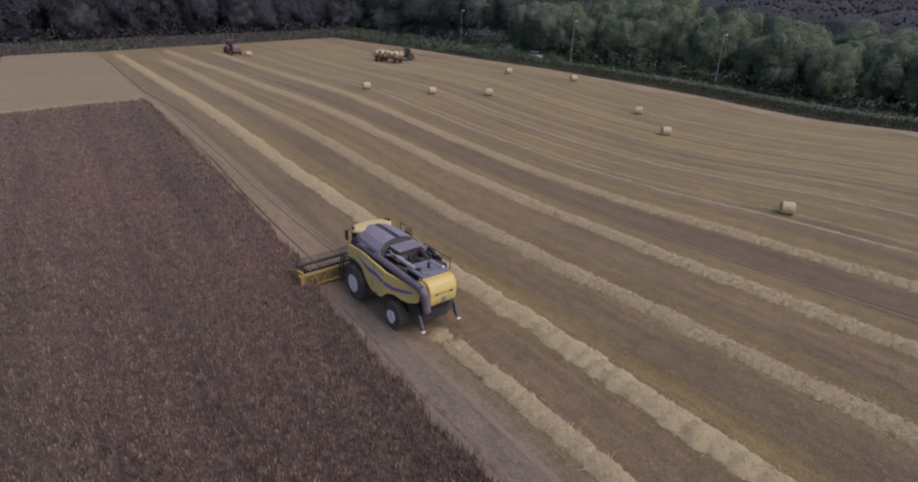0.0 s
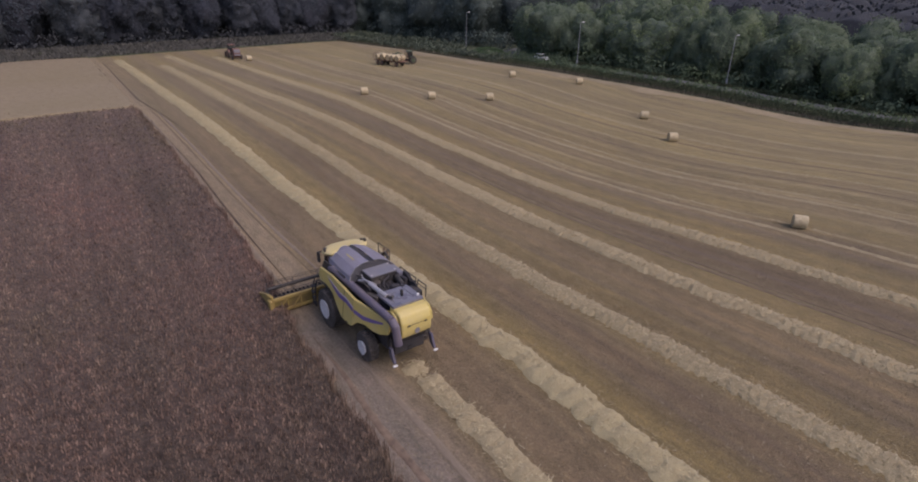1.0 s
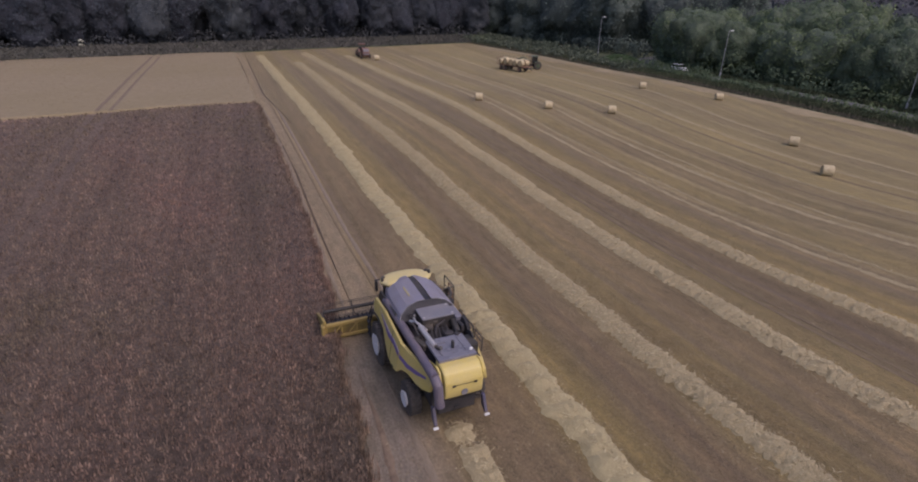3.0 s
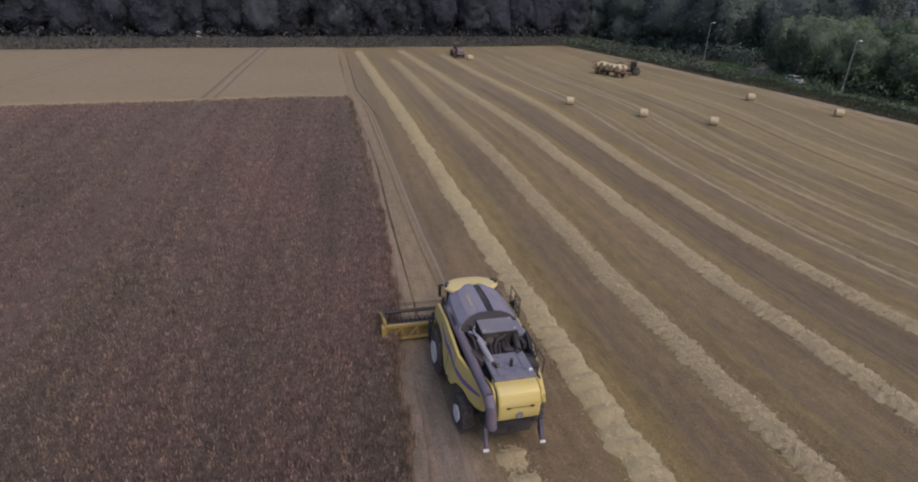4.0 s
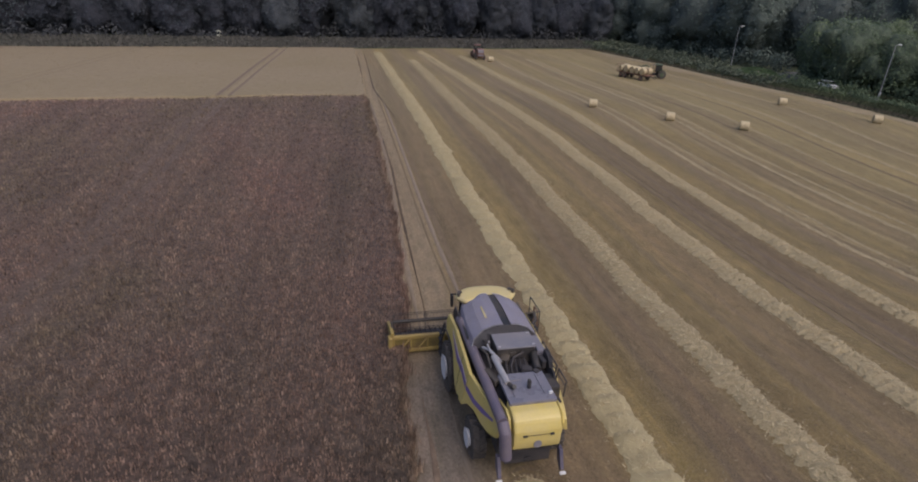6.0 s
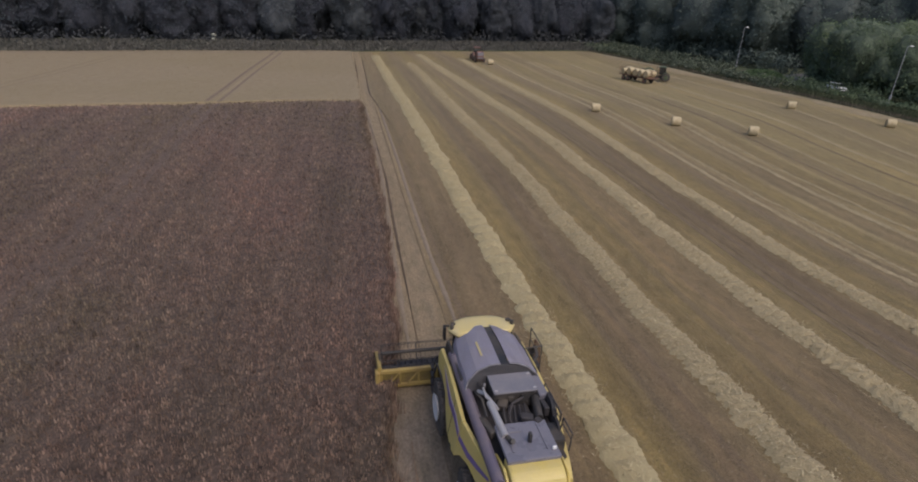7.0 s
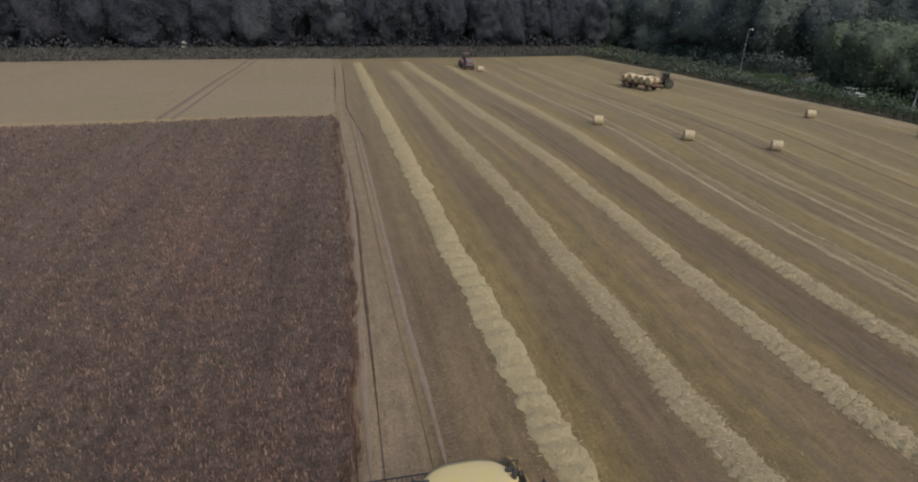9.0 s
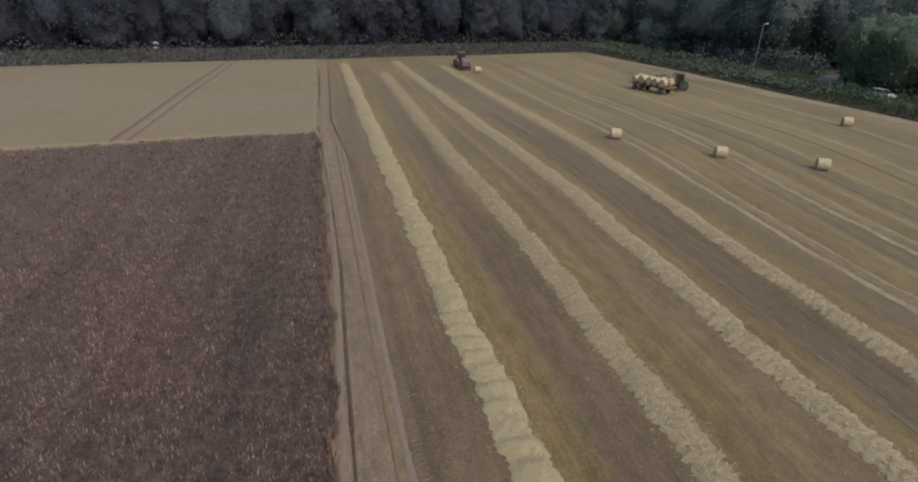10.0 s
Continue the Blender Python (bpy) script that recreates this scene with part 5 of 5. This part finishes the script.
    bm.faces.new([bm.verts.new((x, 3.45 - 0.7 * (3.54 - z), z)) for x, z in outer])
    bmesh.ops.solidify(bm, geom=bm.faces[:], thickness=0.06)
    part("tank_back", bm, M_ARCH, c, "dark grey arched back of the grain tank")
    # cab with its roof
    cab = part("cab", box(1.75, 1.0, 1.55, (0, 5.95, 2.45), 0.10, 3, taper=(0.96, 0.86)), M_GLASS, c, "dark tinted cab glass")
    for sx in (-1, 1):
        for yy in (5.5, 6.4):
            part("cab_pillar", rod((sx * 0.87, yy, 1.7), (sx * 0.84, yy - 0.05 * (yy > 6), 3.2), 0.05, n=8), M_BLACK, cab)
    bm = bmesh.new()
    grid = []
    for i in range(9):
        v_ = i / 8
        row = []
        for j in range(15):
            u_ = -1 + j / 7
            x = 1.24 * u_ * (1 - 0.07 * v_ ** 2) * (0.76 + 0.24 * min(1, v_ * 1.7))
            y = 5.35 + v_ * (1.22 - 0.5 * abs(u_) ** 3)
            z = 3.40 + 0.04 * math.sin(math.pi * min(1, 0.3 + v_ * 0.9)) - 0.08 * abs(u_) ** 8 - 0.10 * v_ ** 8
            row.append(bm.verts.new((x, y, z)))
        grid.append(row)
    for p, q in zip(grid, grid[1:]):
        for j in range(14):
            bm.faces.new((p[j], p[j + 1], q[j + 1], q[j]))
    bmesh.ops.recalc_face_normals(bm, faces=bm.faces[:])
    if sum(f_.normal.z for f_ in bm.faces) < 0:
        bmesh.ops.reverse_faces(bm, faces=bm.faces[:])
    bmesh.ops.solidify(bm, geom=bm.faces[:], thickness=0.14)
    roof = part("cab_roof", bm, M_ROOF, cab, "rounded pale yellow cab roof", smooth=True)
    for s in (-1, 1):
        part("work_lamp", box(0.16, 0.10, 0.10, (s * 1.0, 5.98, 3.42), 0.02), M_BLACK, roof)
        part("beacon", lathe([(3.36, 0.06), (3.44, 0.07), (3.52, 0.06), (3.54, 0.02)], 12, "Z", at=(s * 1.08, 5.78, 0)), M_BLACK, roof)
        mir = part("mirror", box(0.10, 0.24, 0.5, (s * 1.24, 6.25, 2.95), 0.04), M_BLACK, c)
        part("mirror_arm", pipe([(s * 0.95, 6.2, 3.2), (s * 1.24, 6.25, 3.22), (s * 1.24, 6.25, 3.1)], 0.03, 8), M_BLACK, mir)
        wheel(c, s * 1.38, 4.85, 0.95, 0.66, s, 0.47, 22)
        wheel(c, s * 1.34, 1.45, 0.68, 0.46, s, 0.33, 18)
    # unloading auger folded back along the flank
    aug = part("unloading_auger", rod((-1.19, 4.7, 2.94), (-1.06, -0.25, 2.70), 0.17, n=18), M_AUGER, c, "dark grey unloading auger folded along the side")
    part("auger_elbow", pipe([(-1.19, 4.7, 2.94), (-1.2, 5.0, 2.84), (-1.14, 5.1, 2.5)], 0.17, 14), M_AUGER, aug)
    part("auger_spout", pipe([(-1.06, -0.25, 2.70), (-1.04, -0.50, 2.52), (-0.99, -0.60, 1.72)], 0.18, 14), M_AUGER, aug, "dark drooping spout")
    for y in (4.1, 2.6, 1.1):
        z, x = 2.70 + 0.24 * (y + 0.25) / 4.95, -1.06 - 0.13 * (y + 0.25) / 4.95
        part("auger_band", rod((x, y - 0.02, z), (x, y + 0.02, z), 0.176, n=18), M_AUGER, aug)
    part("auger_rest", box(0.2, 0.08, 0.4, (-1.06, 0.9, 2.50), 0.02), M_BLACK, aug)
    # platform, ladder and rails on the other flank
    plat = part("platform", box(0.75, 1.25, 0.06, (1.55, 5.35, 2.05), 0.015), M_DARK, c)
    for x, y in ((1.9, 4.8), (1.9, 5.9), (1.25, 4.75)):
        part("rail_post", rod((x, y, 2.05), (x, y, 3.05), 0.022, n=8), M_BLACK, plat)
    part("handrail", pipe([(1.25, 4.75, 3.05), (1.9, 4.8, 3.05), (1.9, 5.9, 3.05)], 0.022, 8), M_BLACK, plat)
    part("handrail", pipe([(1.9, 4.8, 2.6), (1.9, 5.9, 2.6)], 0.018, 8), M_BLACK, plat)
    lad = part("ladder", pipe([(1.75, 5.95, 0.6), (1.75, 5.95, 2.05)], 0.025, 8), M_BLACK, plat)
    part("ladder_rail", pipe([(1.3, 5.95, 0.6), (1.3, 5.95, 2.05)], 0.025, 8), M_BLACK, lad)
    for k in range(5):
        part("rung", box(0.45, 0.12, 0.03, (1.525, 5.95, 0.7 + 0.3 * k), 0.008), M_BLACK, lad)
    part("tool_box", box(0.42, 0.5, 0.4, (1.5, 4.55, 2.45), 0.05), M_DARK, plat, "dark box beside the cab")
    part("hose_bundle", pipe([(1.3, 4.3, 2.6), (1.62, 4.5, 2.9), (1.7, 4.9, 2.95), (1.55, 5.2, 2.6)], 0.07, 8), M_BLACK, plat)
    part("gate", pipe([(1.88, 4.85, 2.1), (1.88, 4.95, 2.95), (1.88, 5.35, 2.95), (1.88, 5.4, 2.1)], 0.03, 8), M_RUST, plat, "orange-brown swing gate")
    part("extinguisher", rod((1.55, 4.95, 2.1), (1.55, 4.95, 2.75), 0.14, n=14), M_BLACK, plat)
    for y0_, y1_ in ((0.55, 1.25), (1.35, 2.0), (2.1, 2.75)):
        part("engine_rail", pipe([(1.16, y0_, 2.7), (1.22, y0_ + 0.04, 3.22), (1.22, y1_ - 0.04, 3.22), (1.16, y1_, 2.7)], 0.024, 8), M_BLACK, c)
        part("engine_rail", pipe([(1.2, y0_, 3.05), (1.2, y1_, 3.05)], 0.018, 8), M_BLACK, c)
    # narrow steps and a handrail in front of the cab
    steps = part("front_steps", pipe([(-1.62, 6.2, 0.42), (-1.58, 6.3, 1.2), (-1.4, 6.35, 1.75)], 0.04, 8), M_DARK, c, "dark dusty steps before the wheel")
    part("step_rail", pipe([(-1.62, 6.5, 0.42), (-1.58, 6.6, 1.2), (-1.4, 6.6, 1.75)], 0.04, 8), M_DARK, steps)
    for k in range(4):
        part("step", box(0.12, 0.3, 0.05, (-1.61, 6.38 + 0.03 * k, 0.5 + 0.3 * k), 0.01), M_DARK, steps)
    # feeder and header
    part("feeder_house", slab([(5.6, 0.9), (5.7, 1.7), (7.35, 0.95), (7.3, 0.35)], -0.65, 0.65, 0.04), M_DARK, c, "dark feeder house")
    L, R = -3.5, 2.35
    hd = part("header", box(R - L, 0.09, 0.64, ((L + R) / 2, 7.28, 0.46), 0.02), M_HEADBACK, c, "dusty yellow cutting header")
    part("header_floor", slab([(7.25, 0.30), (7.3, 0.42), (8.55, 0.20), (8.6, 0.12)], L, R, 0.01), M_DARK, hd)
    part("header_beam", box(R - L, 0.16, 0.16, ((L + R) / 2, 7.2, 0.80), 0.03), M_HEADER, hd)
    part("header_beam", box(R - L, 0.14, 0.14, ((L + R) / 2, 7.2, 0.16), 0.03), M_HEADER, hd)
    n_rib = 8
    for k in range(n_rib + 1):
        x = L + 0.06 + (R - L - 0.12) * k / n_rib
        part("header_rib", box(0.07, 0.10, 0.62, (x, 7.20, 0.47), 0.02), M_HEADER, hd)
    for k in (0, 1):
        part("header_brace", rod((L + 0.3 + 0.75 * k, 7.14, 0.22), (L + 0.75 + 0.75 * k, 7.14, 0.76), 0.035, n=8), M_HEADER, hd)
    part("drive_cover", box(0.16, 0.35, 0.5, (L - 0.10, 7.2, 0.62), 0.05), M_HEADER, hd)
    for x in (L, R):
        div = part("end_panel", slab([(7.15, 0.15), (7.15, 1.05), (7.9, 0.9), (9.3, 0.35), (9.6, 0.15), (8.6, 0.12)], x - 0.07, x + 0.07, 0.03), M_HEADER, hd, "yellow pointed end divider")
        part("reel_arm", pipe([(x * 0.985, 7.2, 0.85), (x * 0.985, 8.2, 0.92)], 0.04, 8), M_BLACK, div)
    auger = part("intake_auger", rod((L + 0.1, 7.75, 0.45), (R - 0.1, 7.75, 0.45), 0.2, n=16), M_DARK, hd)
    bm = None
    for k in range(26):
        x = L + 0.2 + (R - L - 0.4) * k / 25
        bm = lathe([(x - 0.008, 0.30), (x + 0.008, 0.30)], 16, at=(0, 7.75, 0.45), bm=bm)
    part("auger_flight", bm, M_DARK, auger)
    reel = part("reel", rod((L + 0.12, 8.2, 0.92), (R - 0.12, 8.2, 0.92), 0.07, n=12), M_BLACK, hd, "black reel with tine bars")
    for k in range(6):
        a = 2 * math.pi * k / 6 + 0.3
        y, z = 8.2 + 0.36 * math.cos(a), 0.92 + 0.36 * math.sin(a)
        bar = part("tine_bar", rod((L + 0.15, y, z), (R - 0.15, y, z), 0.013, n=6), M_DARK, reel)
        bm = None
        for j in range(38):
            x = L + 0.2 + (R - L - 0.4) * j / 37
            bm = rod((x, y, z), (x, y - 0.04, z - 0.2), 0.005, n=4, bm=bm)
        tagged(part("tine_row", bm, M_DARK, bar), kind="stuff")
    for j in range(5):
        x = L + 0.15 + (R - L - 0.3) * j / 4
        bm = None
        for k in range(3):
            a = 2 * math.pi * k / 6 + 0.3
            dy, dz = 0.36 * math.cos(a), 0.36 * math.sin(a)
            bm = rod((x, 8.2 - dy, 0.92 - dz), (x, 8.2 + dy, 0.92 + dz), 0.014, n=6, bm=bm)
        part("reel_spider", bm, M_BLACK, reel)
    part("knife_bar", box(R - L, 0.10, 0.03, ((L + R) / 2, 8.62, 0.14), 0.005), M_DARK, hd)
    # chaff spreaders hanging at the back
    for s in (-1, 1):
        sp = part("spreader_vane", slab([(-0.36, 0.66), (-0.10, 1.25), (0.08, 1.25), (0.0, 0.8), (-0.28, 0.6)], min(s * 0.96, s * 1.08), max(s * 0.96, s * 1.08), 0.02), M_BLUEGREY, c, "blue-grey chaff vane")
        part("vane_tip", box(0.2, 0.10, 0.06, (s * 1.04, -0.38, 0.57), 0.02), M_WHITE, sp)
        part("vane_arm", rod((s * 0.8, 0.4, 1.5), (s * 1.0, 0.0, 1.3), 0.04, n=8), M_BLACK, sp)
    # dark straw chute under the hood
    part("straw_chute", slab([(-0.22, 1.74), (0.0, 1.3), (0.5, 1.1), (0.7, 1.9)], -0.72, 0.72, 0.03), M_DARK, c, "dark straw chute below the hood")
    part("rear_hitch", box(0.2, 0.5, 0.1, (0, 0.3, 0.85), 0.02), M_DARK, c)
    return c


combine_harvester(pose(XC + 0.11, YC - 0.05, gz(XC, YC + 3), 0, 0, 3.8) @ Matrix.Diagonal((1.0, 1.035, 1.04, 1.0)))


def bale(x, y, turn, r=0.47, w=0.88, label="round straw bale lying on its side on the stubble", z=None, grp="bales in the field"):
    b = thing("straw_bale", label, "bale", pose(x, y, (gz(x, y) if z is None else z) + r - 0.03, 0, 0, turn), grp)
    bm = bmesh.new()
    n, rows = 36, [(-w / 2, r * 0.93), (-w / 2 + 0.05, r)] + [(-w / 2 + 0.05 + (w - 0.1) * k / 8, r * (1.0 - 0.012 * (k % 2))) for k in range(1, 8)] + [(w / 2 - 0.05, r), (w / 2, r * 0.93)]
    rings = []
    for s, q in rows:
        ring = []
        for i in range(n):
            t = 2 * math.pi * i / n
            k = q * (1 + 0.012 * math.sin(5 * t + s * 3) + RNG.uniform(-0.006, 0.006))
            zz = max(k * math.sin(t), -r + 0.03)
            ring.append(bm.verts.new((s, k * math.cos(t), zz)))
        rings.append(ring)
    for p, q in zip(rings, rings[1:]):
        for i in range(n):
            bm.faces.new((p[i], p[(i + 1) % n], q[(i + 1) % n], q[i]))
    bmesh.ops.recalc_face_normals(bm, faces=bm.faces[:])
    part("roll", bm, M_BALE, b, smooth=True)
    for s in (-1, 1):
        prof = [(s * w / 2, r * 0.93)]
        for k in range(6):
            q = r * (0.8 - 0.14 * k)
            prof += [(s * (w / 2 + 0.012 * (k % 2)), q)]
        part("end", lathe(prof, 30), M_BALEEND, b, "darker coiled end of the bale")
    return b


for x, y, a in ((33.9, 79.0, -16), (40.5, 73.2, -22), (46.9, 69.5, -30), (60.1, 81.8, -26)):
    bale(x, y, a)
for x, y, a in ((43.3, 27.7, -54), (53.9, 46.7, -38), (58.3, 54.2, -48), (65.6, 72.8, -31), (29.6, 118.6, -2)):
    bale(x, y, a)


def tractor(m, label, paint_):
    t = thing("tractor", label, "tractor", m)
    hood = part("hood", box(0.85, 1.9, 0.85, (0, 2.6, 1.35), 0.10, 3, taper=(0.85, 0.95)), paint_, t)
    part("grille", box(0.6, 0.06, 0.6, (0, 3.56, 1.3), 0.02), M_BLACK, hood)
    part("chassis", box(0.6, 3.9, 0.5, (0, 1.6, 0.85), 0.05), M_DARK, t)
    cab = part("cab", box(1.5, 1.45, 1.35, (0, 0.75, 2.05), 0.08, 2, taper=(0.88, 0.85)), M_GLASS, t)
    part("roof", box(1.5, 1.5, 0.2, (0, 0.75, 2.82), 0.08, 3), paint_, cab)
    for sx in (-1, 1):
        for yy in (0.1, 1.4):
            part("pillar", rod((sx * 0.72, yy, 1.4), (sx * 0.66, 0.75 + (yy - 0.75) * 0.88, 2.75), 0.04, n=6), M_BLACK, cab)
        part("fender", slab([(-0.75, 1.0), (-0.6, 1.55), (-0.1, 1.8), (0.5, 1.75), (0.85, 1.4), (0.8, 1.35), (0.45, 1.68), (-0.1, 1.73), (-0.55, 1.5)], min(sx * 0.65, sx * 1.15), max(sx * 0.65, sx * 1.15), 0.01), paint_, t)
        wheel(t, sx * 0.95, 0.05, 0.86, 0.5, sx, 0.45, 16, M_BALERRED if paint_ is M_BALERRED else M_GREEN)
        wheel(t, sx * 0.88, 2.9, 0.6, 0.4, sx, 0.32, 14, M_BALERRED if paint_ is M_BALERRED else M_GREEN)
    part("exhaust", rod((0.5, 1.75, 1.6), (0.5, 1.75, 2.9), 0.05, n=8), M_DARK, t)
    return t


def loader_tractor(m):
    t = tractor(m, "dark green tractor with a raised front loader standing on stubble", M_GREEN)
    for s in (-1, 1):
        part("loader_arm", pipe([(s * 0.6, 1.6, 1.7), (s * 0.6, 3.3, 2.5), (s * 0.6, 4.6, 2.1)], 0.09, 8), M_GREEN, t)
    head = part("bale_spike_frame", box(1.5, 0.12, 0.6, (0, 4.7, 2.1), 0.03), M_DARK, t)
    for x in (-0.5, 0.5):
        part("spike", rod((x, 4.7, 1.9), (x, 5.9, 1.85), 0.035, 0.01, 8), M_DARK, head)


loader_tractor(pose(54.0, 102.8, gz(54.0, 102.8), 0, 0, 72) @ Matrix.Diagonal((0.74, 0.74, 0.74, 1)))


def bale_trailer(m):
    t = thing("bale_trailer", "long flat trailer loaded with round straw bales", "trailer", m)
    part("bed", box(2.3, 7.4, 0.14, (0, 0, 1.0), 0.03), M_RUST, t)
    part("frame", box(0.9, 7.2, 0.2, (0, 0, 0.84), 0.03), M_DARK, t)
    for y in (-3.65, 3.65):
        rack = part("end_rack", pipe([(-1.05, y, 1.05), (-1.05, y * 1.03, 2.3), (1.05, y * 1.03, 2.3), (1.05, y, 1.05)], 0.04, 8), M_RUST, t)
        part("rack_bar", rod((-1.05, y * 1.015, 1.7), (1.05, y * 1.015, 1.7), 0.03, n=8), M_RUST, rack)
    for s in (-1, 1):
        for y in (-2.6, -1.5, 2.4):
            wheel(t, s * 0.95, y, 0.42, 0.3, s, 0.22, 12, M_RUST)
    part("drawbar", pipe([(0, 3.7, 0.85), (0, 5.0, 0.6)], 0.07, 8), M_DARK, t)
    return t


TRA = pose(49.2, 102.0, gz(49.2, 102.0), 0, 0, 203) @ Matrix.Diagonal((0.82, 0.82, 0.82, 1))
bale_trailer(TRA)
for j in range(5):
    for i in range(2):
        p = TRA @ Vector(((i - 0.5) * 1.2 + RNG.uniform(-0.08, 0.08), -2.7 + 1.33 * j + RNG.uniform(-0.08, 0.08), 0))
        bale(p.x, p.y, 203 + RNG.choice((0, 90)) + RNG.uniform(-14, 14), 0.49 + RNG.uniform(-0.05, 0.04), 0.93, "round straw bale loaded on the trailer", p.z + 0.89, grp="bales on the trailer")


def baler(m):
    t = thing("round_baler", "red-brown round baler behind a tractor", "baler", m)
    drum = part("chamber", lathe([(-0.75, 0.55), (-0.75, 0.98), (-0.65, 1.02), (0.65, 1.02), (0.75, 0.98), (0.75, 0.55)], 24, at=(0, 0, 1.35)), M_BALERRED, t)
    part("tailgate", box(1.35, 0.5, 1.3, (0, -0.75, 1.5), 0.1, 2), M_LIGHTGREY, t, "dusty grey tailgate")
    part("pickup", box(1.9, 0.5, 0.35, (0, 1.0, 0.4), 0.08), M_DARK, t)
    part("drawbar", rod((0, 0.9, 0.8), (0, 2.6, 0.6), 0.07, n=8), M_DARK, t)
    for s in (-1, 1):
        wheel(t, s * 0.95, -0.1, 0.5, 0.35, s, 0.25, 12, M_RUST)
    return t


tractor(pose(28.2, 124.2, gz(28.2, 124.2)) @ Matrix.Diagonal((0.8, 0.8, 0.8, 1)), "red-brown tractor pulling a baler", M_BALERRED)
baler(pose(28.2, 121.6, gz(28.2, 121.6)) @ Matrix.Diagonal((0.8, 0.8, 0.8, 1)))


def street_lamp(x, y, turn, h=7.3):
    s = thing("street_lamp", "tall grey steel street lamp beside the road", "street lamp", pose(x, y, gz(x, y), 0, 0, turn), "lamps along the road")
    part("pole", rod((0, 0, -0.1), (0, 0, h), 0.06, 0.04, 10), M_GALV, s)
    part("base_door", rod((0, 0, -0.1), (0, 0, 1.2), 0.14, n=10), M_GALV, s)
    part("arm", pipe([(0, 0, h), (0.12, 0, h + 0.08), (0.4, 0, h + 0.12)], 0.04, 8), M_GALV, s)
    part("lantern", box(0.5, 0.24, 0.13, (0.6, 0, h + 0.13), 0.06, 2, taper=(0.8, 0.8)), M_WHITE, s, "pale lantern head")


for x, y in ((86.0, 62.2), (78.1, 86.4), (77.5, 121.0), (75.6, 156.0), (72.8, 175.0)):
    street_lamp(x, y, 0)


def estate_car(m):
    """A small white estate car on the road."""
    c = thing("estate_car", "white estate car on the road beside the wood", "car", m)
    low = [(-2.1, 0.35), (-2.15, 0.75), (-2.0, 0.95), (1.0, 0.95), (2.0, 0.82), (2.15, 0.6), (2.1, 0.35)]
    body = part("body", slab(low, -0.86, 0.86, 0.06), M_WHITE, c)
    top = [(-2.0, 0.95), (-1.75, 1.42), (0.25, 1.46), (0.95, 0.97)]
    cabin = part("cabin_glass", slab(top, -0.74, 0.74, 0.05), M_GLASS, c)
    part("roof", box(1.4, 1.95, 0.06, (0, -0.75, 1.47), 0.02), M_WHITE, cabin)
    for sx in (-1, 1):
        for y0, y1 in ((-1.9, -1.7), (-0.8, -0.75), (0.85, 0.2)):
            part("pillar", rod((sx * 0.75, y0, 0.95), (sx * 0.72, y1, 1.44), 0.035, n=6), M_WHITE, cabin)
        part("headlamp", box(0.3, 0.08, 0.14, (sx * 0.6, 2.1, 0.68), 0.03), M_GALV, body)
        part("tail_lamp", box(0.16, 0.06, 0.3, (sx * 0.72, -2.12, 0.8), 0.02), M_RED, body)
        for y in (-1.3, 1.35):
            wheel(c, sx * 0.78, y, 0.31, 0.2, sx, 0.2, 14, M_GALV)
    return c


estate_car(pose(77.8, 95.6, gz(77.8, 95.6) + 0.06, 0, 0, 181) @ Matrix.Diagonal((0.75, 0.75, 0.75, 1)))
